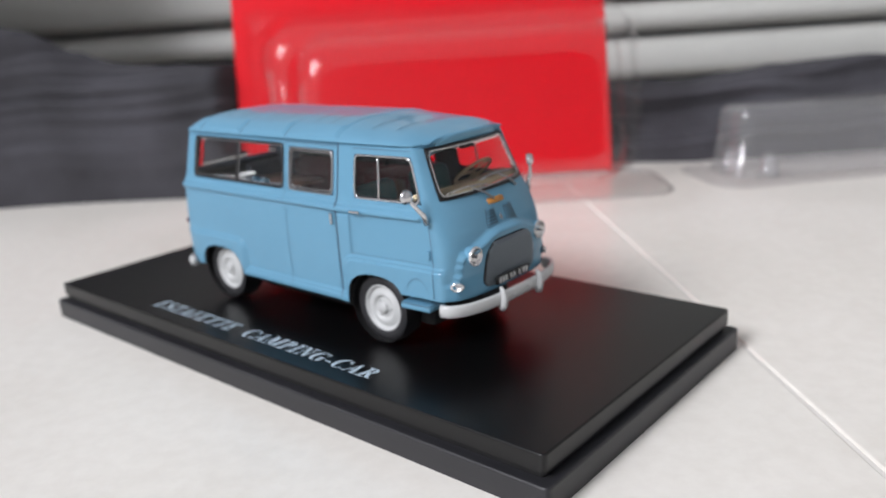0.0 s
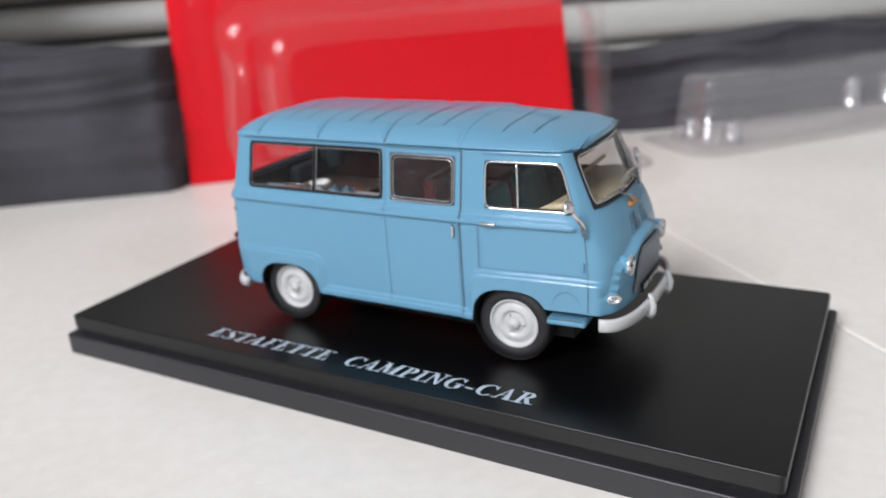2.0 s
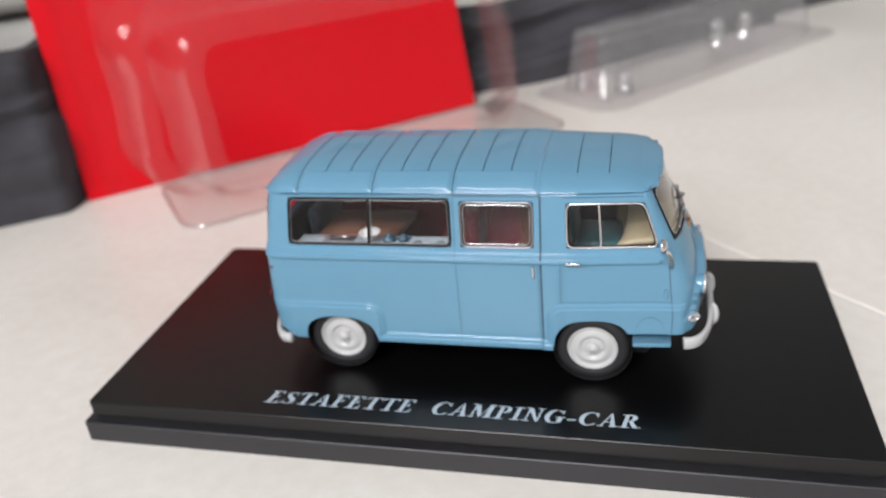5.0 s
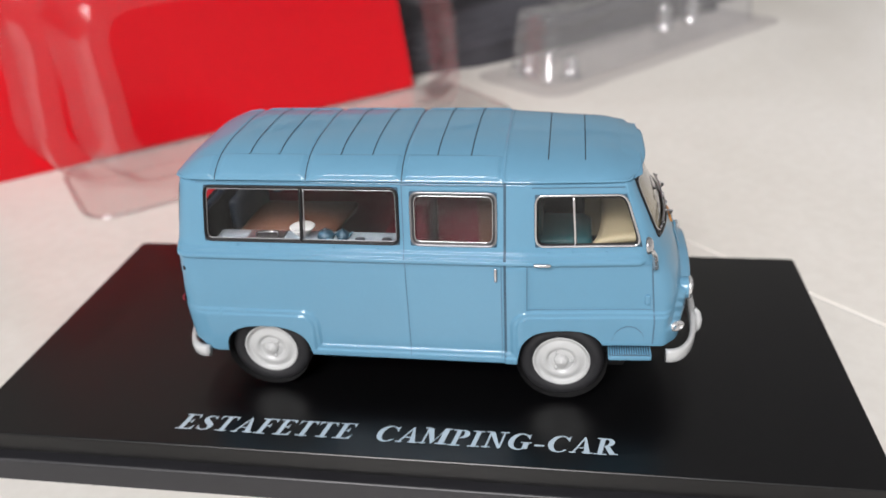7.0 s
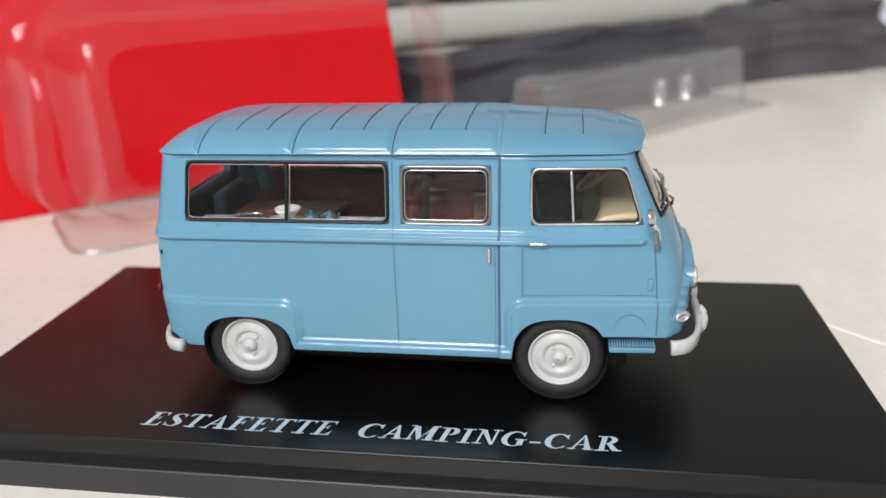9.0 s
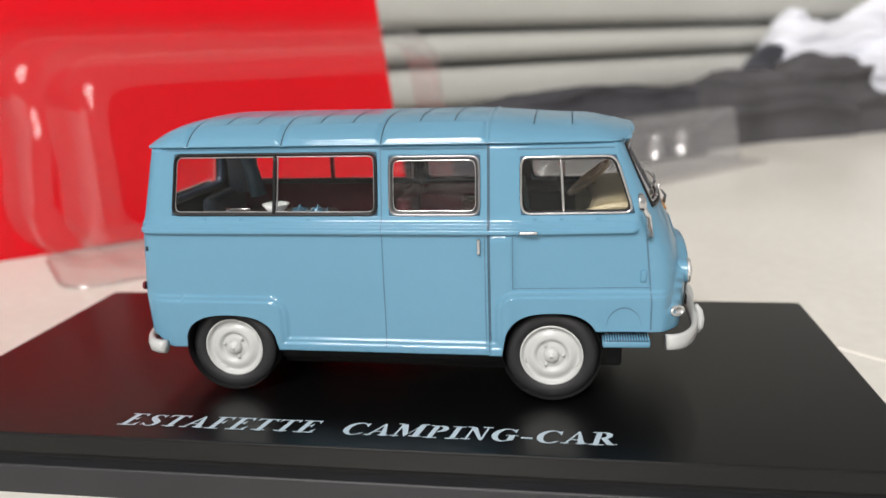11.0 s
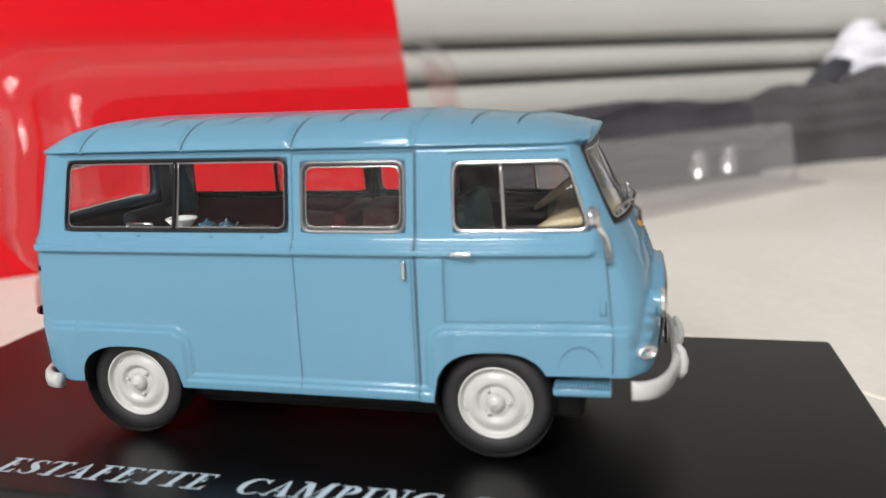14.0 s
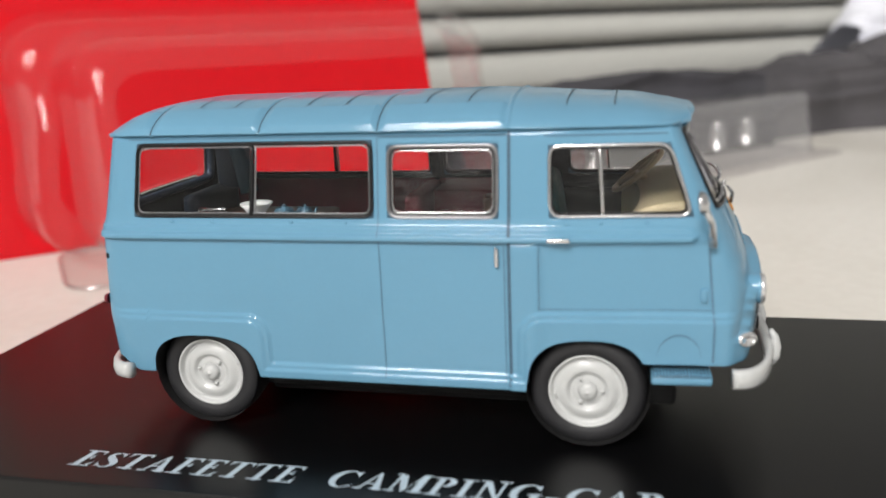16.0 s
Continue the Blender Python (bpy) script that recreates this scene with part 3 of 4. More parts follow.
screen = part("windscreen", tube(front_loop(WS, WS_BOTTOM, WS_TOP, 0.09, 0.004), 0.010, 8, closed=True), GASKET, van, "curved windscreen in a black rubber seal")
band("gasket", front_loop(WS + 0.012, WS_BOTTOM - 0.008, WS_TOP + 0.006, 0.02, -0.002), front_loop(WS, WS_BOTTOM, WS_TOP, 0.09, -0.002), GASKET, screen)
part("trim", tube(front_loop(WS - 0.025, WS_BOTTOM + 0.02, WS_TOP - 0.018, 0.08, 0.0), 0.008, 6, closed=True), CHROME, screen)
pane = part("pane", sheet(25, 9, lambda i, j: nose_point(-WS + 2 * WS * i / 24, WS_BOTTOM + (WS_TOP - WS_BOTTOM) * j / 8, -0.012)), CLEAR, screen)
pane.visible_shadow = False
m = pane.modifiers.new("thickness", "SOLIDIFY")
m.thickness = 0.010 * K


def tail_loop(y0, y1, z0, z1, r, out):
    pts = rounded([Vector((y0, z0)), Vector((y1, z0)), Vector((y1, z1)), Vector((y0, z1))], r, 5)
    return [tail_point(p.x, p.y, out) for p in pts]


rear_window = part("rear_window", tube(tail_loop(-0.8, 0.8, WS_BOTTOM, W2_TOP, 0.06, 0.004), 0.014, 8, closed=True), GASKET, van, "rear window in a black rubber seal")
pane = part("pane", sheet(9, 5, lambda i, j: tail_point(-0.8 + 1.6 * i / 8, WS_BOTTOM + (W2_TOP - WS_BOTTOM) * j / 4, -0.012)), GLASS, rear_window)
pane.visible_shadow = False
m = pane.modifiers.new("thickness", "SOLIDIFY")
m.thickness = 0.010 * K

part("rear_trim", tube(tail_loop(-0.82, 0.82, WS_BOTTOM - 0.02, W2_TOP + 0.01, 0.09, -0.045), 0.028, 8, closed=True), NAVY, rear_window, "dark inner window surround")

# ---- front ----
def front_plate(corners, r, out, depth, n=6):
    """A plate that follows the nose; corners in metres of y and z."""
    pts = rounded([Vector(c) for c in corners], r, n)
    return slab([nose_point(p.x / nose_half(p.y), p.y, out) for p in pts], (-depth, 0, 0))


def nose_at(y, z, out=0.0):
    return nose_point(y / nose_half(z), z, out)


GR = [(-0.375, 0.595), (0.375, 0.595), (0.30, 0.99), (-0.30, 0.99)]
ring = rounded([Vector(c) for c in GR], 0.15, 8)
loop = []
for i, p in enumerate(ring):
    q = ring[(i + 1) % len(ring)]
    k = 8 if (p - q).length > 0.1 else 1
    loop += [p.lerp(q, t / k) for t in range(k)]
grille = part("grille", tube([nose_at(p.x, p.y, -0.002) for p in loop], 0.011, 8, closed=True), BLACK, van, "dark slate mesh radiator grille")
rows_z = [0.608 + 0.0265 * k for k in range(15)]


def grille_half(z):
    edge = [abs(p.x) for p in loop if abs(p.y - z) < 0.02]
    return max(edge) - 0.006 if edge else 0.3


part("backing", sheet(13, 17, lambda i, j: nose_at((-1 + 2 * i / 12) * (grille_half(0.600 + 0.385 * j / 16)), 0.600 + 0.385 * j / 16, 0.004)), BLACK, grille)
for z in rows_z:
    h = grille_half(z)
    part("slat", tube([nose_at(-h + 2 * h * k / 14, z, 0.010) for k in range(15)], 0.0080, 5), MESH, grille)
for k in range(-12, 13):
    y = 0.0285 * k
    zs = [z for z in rows_z if grille_half(z) > abs(y) + 0.004]
    if len(zs) < 3:
        continue
    part("wire", tube([nose_at(y, zs[0] + (zs[-1] - zs[0]) * t / 10, 0.012) for t in range(11)], 0.0075, 4), MESH, grille)

for s in (-1, 1):
    c = nose_at(s * 0.460, 0.918, 0.0)
    lamp = part("headlight", lathe([(-0.006, 0.108), (0.004, 0.116), (0.014, 0.118), (0.028, 0.112), (0.034, 0.102), (0.026, 0.093), (0.018, 0.088), (0.010, 0.05), (0.008, 0.0)], 36, "x"), LAMP_SILVER, van, "round silver-rimmed headlight", local=True)
    lamp.matrix_basis = Matrix.Translation(settle(c) * K) @ Matrix.Scale(0.72, 4)
    part("lens", lathe([(0.028, 0.086), (0.040, 0.07), (0.048, 0.045), (0.052, 0.02), (0.053, 0.0)], 32, "x"), LENS, lamp)
    part("bucket", lathe([(-0.17, 0.096), (-0.06, 0.106), (0.002, 0.111)], 32, "x"), BLUE, lamp, "light blue lamp housing")
    part("bulb", lathe([(0.008, 0.0), (0.012, 0.020), (0.026, 0.022), (0.036, 0.014), (0.038, 0.0)], 12, "x"), GRILLE, lamp)
    c = nose_at(s * 0.622, 0.676, 0.0)
    ind = part("indicator", lathe([(-0.02, 0.052), (0.012, 0.050), (0.020, 0.040), (0.016, 0.034), (0.0, 0.03), (0.0, 0.0)], 24, "x"), LAMP_SILVER, van, "small clear front indicator", local=True)
    part("lens", lathe([(0.014, 0.036), (0.032, 0.026), (0.038, 0.012), (0.039, 0.0)], 20, "x"), LENS, ind)
    ind.matrix_basis = Matrix.Translation(settle(c) * K) @ pose(0, 0, 0, 0, 0, s * 60) @ Matrix.Diagonal((0.8, 1.15, 0.75, 1))
    # vents with slats
    def vent_at(i, j, s=s):
        z = 1.098 + 0.135 * j / 8
        return nose_at(s * (0.06 + (0.150 - 0.035 * j / 8) * i / 6), z - 0.012 * i / 6 * (1 - j / 8), 0.003)
    vent = part("vent", sheet(7, 9, vent_at), SLOT, van, "slatted fresh-air vent")
    for k in range(6):
        z = 1.104 + 0.0245 * k
        outer_y = 0.205 - 0.033 * k / 5
        part("slat", tube([nose_at(s * 0.06, z, 0.004), nose_at(s * 0.125, z - 0.002, 0.005), nose_at(s * outer_y, z - 0.004, 0.004)], 0.0066, 5), BLUE, vent)
    # wipers
    p0 = (-0.02, 1.305) if s < 0 else (0.36, 1.345)
    base = nose_at(*p0, 0.012)
    tip = nose_at(p0[0] - 0.22, p0[1] + 0.13, 0.045)
    arm = part("wiper", tube([base, base.lerp(tip, 0.5) + Vector((0.02, 0, 0.01)), tip], lambda t: 0.013 - 0.007 * t, 8), SILVER, van, "silver windscreen wiper")
    blade = [nose_at(p0[0] - 0.46 + 0.44 * k / 8, p0[1] + 0.120 + 0.020 * math.sin(math.pi * k / 8), 0.024) for k in range(9)]
    part("blade", tube(blade, 0.007, 6), SILVER, arm)
    for k in (1, 4, 7):
        bm = bmesh.new()
        bmesh.ops.create_icosphere(bm, subdivisions=2, radius=0.010)
        bmesh.ops.translate(bm, verts=bm.verts, vec=blade[k] + Vector((0.008, 0, 0)))
        part("rivet", bm, CHROME, arm)

part("marker", front_plate([(-0.105, 1.268), (0.105, 1.268), (0.105, 1.312), (-0.105, 1.312)], 0.02, 0.012, 0.03), AMBER, van, "small amber plastic marker strip")
part("badge", front_plate([(0, 1.11), (0.018, 1.14), (0, 1.17), (-0.018, 1.14)], 0.002, 0.008, 0.01), SILVER, van, "plain silver lozenge")

# number plate with unreadable marks
plate = part("number_plate", box(2.066, -0.235, 0.592, 2.080, 0.235, 0.668, 0.006), BLACK, van, "black number plate with white marks")
for y in (-0.20, -0.155, -0.115, -0.045, 0.0, 0.075, 0.135, 0.18):
    part("mark", box(2.0805, y, 0.604, 2.083, y + 0.026, 0.656), WHITE, plate, smooth=False)


# ---- bumpers ----
def bumper_plan(t):
    """From the right end round the front to the left end."""
    a = abs(t)
    f = (1 - a ** 2.5) ** (1 / 2.5)
    return 1.885 + 0.252 * f, t * 0.748


def bumper_at(i, j):
    t = math.sin(math.pi / 2 * (-1 + 2 * i / 60))
    x, y = bumper_plan(t)
    q = j / 12 * 2 * math.pi
    prof_out, prof_z = math.cos(q), math.sin(q)
    out = 0.028 * math.copysign(abs(prof_out) ** 0.7, prof_out)
    z = 0.494 + 0.056 * math.copysign(abs(prof_z) ** 0.6, prof_z)
    n = Vector((math.cos(t * 1.35), math.sin(t * 1.35), 0))
    return Vector((x, y, z)) + n * out


bm = sheet(61, 13, bumper_at)
bmesh.ops.remove_doubles(bm, verts=bm.verts, dist=1e-5)
bmesh.ops.holes_fill(bm, edges=[e for e in bm.edges if e.is_boundary], sides=30)
bumper = part("front_bumper", bm, WHITE, van, "white painted front bumper")
for y in (-0.265, 0.265):
    x = bumper_plan(y / 0.748)[0]
    prof = [(x + 0.012, y, 0.405), (x + 0.036, y, 0.44), (x + 0.044, y, 0.50), (x + 0.034, y, 0.56), (x + 0.008, y, 0.605)]
    part("overrider", tube(prof, lambda t: 0.036 - 0.022 * t + 0.004 * math.sin(math.pi * t), 12), WHITE, bumper)
for y in (-0.12, 0.12):
    part("bolt", lathe([(0.0, 0.012), (0.008, 0.011), (0.011, 0.0)], 12, "x"), WHITE, bumper, local=True).location = settle((bumper_plan(y / 0.748)[0] + 0.027, y, 0.494)) * K


def rear_bumper_at(i, j):
    t = math.sin(math.pi / 2 * (-1 + 2 * i / 50))
    f = (1 - abs(t) ** 2.5) ** (1 / 2.5)
    q = j / 10 * 2 * math.pi
    n = Vector((-math.cos(t * 1.35), math.sin(t * 1.35), 0))
    return Vector((-1.60 - 0.265 * f, t * 0.80, 0.385 + 0.052 * math.copysign(abs(math.sin(q)) ** 0.6, math.sin(q)))) + n * 0.036 * math.cos(q)


bm = sheet(51, 11, rear_bumper_at)
bmesh.ops.remove_doubles(bm, verts=bm.verts, dist=1e-5)
bmesh.ops.holes_fill(bm, edges=[e for e in bm.edges if e.is_boundary], sides=30)
part("rear_bumper", bm, WHITE, van, "white painted rear bumper")

# ---- handles, mirrors, steps ----
def drawn_in(bm):
    """Draws a piece in with the cab."""
    for v in bm.verts:
        v.co.y *= taper(v.co.x)
    return bm


for s in (-1, 1):
    p = side_point(0.665, 1.15, s, 0.016)
    h = part("sliding_door_handle", box(p.x - 0.011, p.y - 0.012, 1.095, p.x + 0.011, p.y + 0.012, 1.205, 0.008, 3), CHROME, van, "upright chrome door handle")
    p = side_point(1.0, 1.25, s, 0.014)
    h = part("cab_door_handle", box(p.x - 0.06, p.y - 0.012, 1.238, p.x + 0.06, p.y + 0.012, 1.262, 0.008, 3), CHROME, van, "level chrome door handle")
    p = side_point(1.755, 1.0, s, 0.008)
    part("hinge", box(p.x - 0.018, p.y - 0.01, 0.90, p.x + 0.018, p.y + 0.012, 0.98, 0.008, 3), BLUE, van)
    # round mirror on a bent arm
    base = Vector((1.765, s * 0.712, 1.215))
    top = Vector((1.755, s * 0.735, 1.300))
    head = Vector((1.695, s * 0.85, 1.462))
    mirror = part("wing_mirror", tube([base, top, top.lerp(head, 0.35) + Vector((0.01, s * 0.01, 0)), head], lambda t: 0.024 - 0.008 * t, 10), LAMP_SILVER, van, "round chrome wing mirror on a bent arm")
    disc = part("mirror_head", lathe([(-0.030, 0.0), (-0.028, 0.03), (-0.015, 0.052), (0.002, 0.060), (0.010, 0.060), (0.013, 0.054), (0.010, 0.048), (0.010, 0.0)], 28, "x"), CHROME, mirror, local=True)
    disc.matrix_basis = Matrix.Translation(settle(head) * K) @ pose(0, 0, 0, 0, 8, 180 + s * 10)
    # ribbed step
    lo, hi = min(s * 0.62, s * 0.850), max(s * 0.62, s * 0.850)
    step = part("step", drawn_in(box(1.475, lo, 0.456, 1.785, hi, 0.510, 0.014, 2)), BLUE, van, "ribbed light blue step")
    lo, hi = min(s * 0.70, s * 0.853), max(s * 0.70, s * 0.853)
    part("tread", drawn_in(box(1.485, lo + 0.006, 0.502, 1.777, hi - 0.006, 0.513)), BLUE_DARK, step)
    for k in range(17):
        x = 1.492 + 0.0172 * k
        part("rib", drawn_in(box(x, lo + 0.004, 0.507, x + 0.009, hi - 0.004, 0.523, 0.002, 1)), BLUE, step)

# ---- wheels ----
TYRE_P = [(-0.075, 0.215), (-0.088, 0.235), (-0.094, 0.262), (-0.088, 0.295), (-0.068, 0.318), (-0.035, 0.328), (0.0, 0.330), (0.05, 0.328), (0.085, 0.315), (0.10, 0.28), (0.10, 0.2)]
RIM_P = [(-0.070, 0.222), (-0.082, 0.220), (-0.084, 0.212), (-0.076, 0.204), (-0.058, 0.198), (-0.052, 0.186), (-0.060, 0.170), (-0.074, 0.150), (-0.078, 0.128), (-0.074, 0.112), (-0.058, 0.104), (-0.054, 0.092), (-0.060, 0.080), (-0.064, 0.066), (-0.062, 0.056)]
CAP_P = [(-0.060, 0.056), (-0.080, 0.053), (-0.094, 0.042), (-0.100, 0.024), (-0.102, 0.010), (-0.106, 0.008), (-0.107, 0.0)]
for x in (-1.14, 1.14):
    for s in (-1, 1):
        wheel = part("wheel", lathe(TYRE_P, 56), TYRE, van, "black tyre on a white pressed wheel", local=True)
        wheel.matrix_basis = pose(K * x, K * s * 0.605, K * 0.330, 0, 20 * x, 0 if s < 0 else 180) @ Matrix.Scale(0.977, 4)
        part("rim", lathe(RIM_P, 48), WHITE, wheel)
        part("hub_cap", lathe(CAP_P, 28), WHITE, wheel)
        for k in range(3):
            a = 2 * math.pi * k / 3 + 0.4
            nut = part("wheel_nut", lathe([(-0.062, 0.013), (-0.076, 0.012), (-0.078, 0.0)], 8), WHITE, wheel)
            nut.location = (K * 0.082 * math.cos(a), 0, K * 0.082 * math.sin(a))
        for k in range(10):
            a0 = 2 * math.pi * k / 10
            slot = [(0.186 * math.cos(a0 + d), -0.056, 0.186 * math.sin(a0 + d)) for d in (-0.12, -0.06, 0, 0.06, 0.12)]
            if k in (0, 3, 6):
                part("rim_slot", tube(slot, 0.006, 6), WHITE, wheel)
part("underbody", box(-1.58, -0.54, 0.21, 1.62, 0.54, 0.50, 0.03), BLACK, van)
# unseen block, added to keep the card's red reflection from under the van
part("chassis_block", box(-0.86, -0.44, 0.13, 0.86, 0.44, 0.24, 0.03), BLACK, van)
part("axle", tube([(-1.14, -0.62, 0.328), (-1.14, 0.62, 0.328)], 0.05, 10), BLACK, van)
part("axle", tube([(1.14, -0.62, 0.328), (1.14, 0.62, 0.328)], 0.05, 10), BLACK, van)
for x in (-1.14, 1.14):
    for s in (-1, 1):
        part("wheel_well", lathe([(-0.10, 0.0), (-0.10, 0.335), (0.13, 0.335)], 28), BLACK, van, local=True).matrix_basis = pose(K * x, K * s * 0.60, K * 0.36, 0, 0, 0 if s > 0 else 180)

# ---- cabin ----
part("cabin_floor", box(-1.62, -0.48, 0.60, 1.60, 0.48, 0.63), BROWN, van)
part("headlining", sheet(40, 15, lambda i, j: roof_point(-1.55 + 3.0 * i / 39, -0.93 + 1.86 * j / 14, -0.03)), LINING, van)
sink_unit = part("kitchen_unit", box(-1.45, -0.66, 0.63, -0.04, -0.47, 1.325, 0.012), WORKTOP, van, "white kitchen unit with a sink and hob")
part("sink", box(-1.20, -0.655, 1.3255, -0.92, -0.50, 1.34, 0.006), SILVER, sink_unit)
part("tap_rail", tube([(-1.13, -0.60, 1.33), (-1.13, -0.60, 1.375), (-0.96, -0.60, 1.375), (-0.96, -0.60, 1.33)], 0.009, 8), CHROME, sink_unit)
part("bowl", lathe([(1.326, 0.0), (1.326, 0.032), (1.342, 0.044), (1.402, 0.096), (1.406, 0.090), (1.355, 0.04), (1.348, 0.0)], 28, "z"), WHITE, sink_unit, "white bowl").location = (K * -0.78, K * -0.56, 0)
for x, r in ((-0.60, 0.062), (-0.47, 0.046)):
    pot = part("kettle", lathe([(1.326, 0.0), (1.326, r), (1.350, r * 1.06), (1.376, r * 0.82), (1.386, r * 0.34), (1.392, r * 0.18), (1.400, r * 0.22), (1.404, 0.0)], 20, "z"), POT, sink_unit, "small blue pot")
    pot.location = (K * x, K * -0.58, 0)
    part("spout", tube([(x + r, -0.58, 1.348), (x + r * 1.35, -0.58, 1.360), (x + r * 1.6, -0.58, 1.384)], lambda t: 0.011 - 0.004 * t, 8), POT, sink_unit)
for x in (-0.34, -0.14):
    part("burner", lathe([(1.326, 0.04), (1.332, 0.038), (1.334, 0.025), (1.332, 0.0)], 20, "z"), GRILLE, sink_unit).location = (K * x, K * -0.60, 0)
part("table", slab([Vector((p.x, p.y, 1.17)) for p in rounded([Vector((-1.42, -0.32)), Vector((-0.66, -0.32)), Vector((-0.56, 0.30)), Vector((-1.38, 0.30))], 0.10)], (0, 0, 0.03)), BROWN, van, "brown folding table")
part("table_leg", tube([(-1.0, 0.0, 0.63), (-1.0, 0.0, 1.17)], 0.02, 8), SILVER, van)
for x0, x1, back in ((-1.60, -1.25, -1.56), (-0.36, 0.02, 0.0)):
    stuff = NAVY if x0 < -1 else MAROON
    part("bench_seat", box(x0, -0.02, 0.63, x1, 0.65, 0.98, 0.05, 3), stuff, van, "dark navy bench cushion" if x0 < -1 else "maroon bench cushion")
    part("bench_back", box(back - 0.05, 0.0, 0.98, back + 0.07, 0.65, 1.34, 0.05, 3), stuff, van)
for s in (-1, 1):
    part("wall_lining", box(-1.55, 0.655, 0.63, 0.70, 0.675, 1.335) if s > 0 else box(-0.03, -0.675, 0.63, 0.70, -0.655, 1.335), MAROON, van, "maroon lower wall lining")
part("wardrobe", box(0.10, 0.20, 0.63, 0.62, 0.65, 1.335, 0.015), MAROON, van, "maroon cupboard")
part("wardrobe", box(0.46, 0.05, 0.63, 0.68, 0.19, 1.32, 0.015), BROWN, van, "brown cupboard")
part("curtain", tube([(-1.36, 0.34, 1.80), (-1.35, 0.34, 1.66), (-1.30, 0.33, 1.50), (-1.26, 0.33, 1.30)], lambda t: 0.045 + 0.02 * t, 10), CURTAIN, van, "blue-grey gathered curtain")
part("post", box(-1.56, 0.44, 1.30, -1.36, 0.625, 1.78, 0.02), NAVY, van)
part("post", box(0.02, 0.59, 1.33, 0.06, 0.635, 1.76, 0.01), LINING, van)
for y in (-0.38, 0.38):
    seat = part("cab_seat", box(0.92, y - 0.25, 0.70, 1.36, y + 0.25, 0.99, 0.06, 3), TEAL, van, "dark teal cab seat")
    bm = box(0.84, y - 0.25, 0.95, 0.97, y + 0.25, 1.42, 0.055, 3)
    for v in bm.verts:
        v.co.x -= (v.co.z - 0.95) * 0.16
    part("seat_back", bm, TEAL, seat)
bm = sheet(25, 9, lambda i, j: (nose_point(-0.93 + 1.86 * i / 24, 1.40, -0.05).x - 0.40 * (1 - j / 8), (-0.93 + 1.86 * i / 24) * 0.67, 1.405 + 0.02 * math.sin(math.pi * j / 8) - 0.05 * (1 - j / 8) ** 2))
dash = part("dashboard", bm, CREAM, van, "cream moulded dashboard")
m = dash.modifiers.new("thickness", "SOLIDIFY")
m.thickness = 0.05 * K
part("dash_front", box(1.50, -0.64, 0.70, 1.58, 0.64, 1.26, 0.02), CREAM, van)
part("door_lining", box(1.30, 0.615, 0.75, 1.66, 0.645, 1.33, 0.01), CREAM, van)
part("door_lining", box(1.0, -0.65, 0.75, 1.66, -0.625, 1.33, 0.01), CREAM, van)
wheel_c = Vector((1.40, 0.36, 1.42))
ring = [(wheel_c + Vector((0.145 * math.cos(a), 0.19 * math.sin(a), 0.115 * math.cos(a)))) for a in [2 * math.pi * k / 36 for k in range(36)]]
steer = part("steering_wheel", tube(ring, 0.016, 8, closed=True), HORN, van, "cream steering wheel")
part("column", tube([wheel_c, (1.56, 0.36, 1.25)], 0.022, 8), HORN, steer)
for a in (0.5, 2.6, 4.7):
    part("spoke", tube([wheel_c, wheel_c + Vector((0.145 * math.cos(a), 0.19 * math.sin(a), 0.115 * math.cos(a)))], 0.012, 6), HORN, steer)
part("rear_view_mirror", box(1.575, -0.03, 1.685, 1.600, 0.15, 1.745, 0.008), BLACK, van)
for s in (-1, 1):
    part("tail_light", lathe([(0.0, 0.03), (0.02, 0.028), (0.026, 0.0)], 16, "x"), MAROON, van, "small dark red tail light", local=True).matrix_basis = Matrix.Translation(settle(tail_point(s * 0.93, 0.83, 0.0)) * K) @ pose(0, 0, 0, 0, 0, 180)
    part("rear_hinge", box(-1.70, s * 0.70, 1.10, -1.685, s * 0.74, 1.13) if s > 0 else box(-1.70, -0.74, 1.10, -1.685, -0.70, 1.13), BLACK, van)

# ---- display base ----
BX0, BX1, BY0, BY1 = -3.46, 3.352, -1.618, 1.474
base = thing("display_base", pose(0, 0, 0), "glossy black plastic display base with white lettering on a tiled floor", "display base")


def rounded_plate(x0, y0, x1, y1, z0, z1, r, bevel):
    bm = slab([Vector((p.x, p.y, z0)) for p in rounded([Vector((x0, y0)), Vector((x1, y0)), Vector((x1, y1)), Vector((x0, y1))], r, 6)], (0, 0, z1 - z0))
    top = [e for e in bm.edges if abs(e.verts[0].co.z - z1) < 1e-6 and abs(e.verts[1].co.z - z1) < 1e-6]
    bmesh.ops.bevel(bm, geom=top, offset=bevel, segments=3, profile=0.5, affect="EDGES")
    return bm


part("lower_tray", rounded_plate(BX0 - 0.07, BY0 - 0.07, BX1 + 0.07, BY1 + 0.07, 0.0, 0.205, 0.06, 0.02), BASE_SIDE, base, "matt black lower tray", smooth=False)
part("shadow_gap", rounded_plate(BX0 + 0.03, BY0 + 0.03, BX1 - 0.03, BY1 - 0.03, 0.206, 0.262, 0.04, 0.004), BLACK, base, smooth=False)
part("top_plate", rounded_plate(BX0, BY0, BX1, BY1, 0.262, LIFT, 0.05, 0.016), BASE, base, "glossy black top plate", smooth=False)


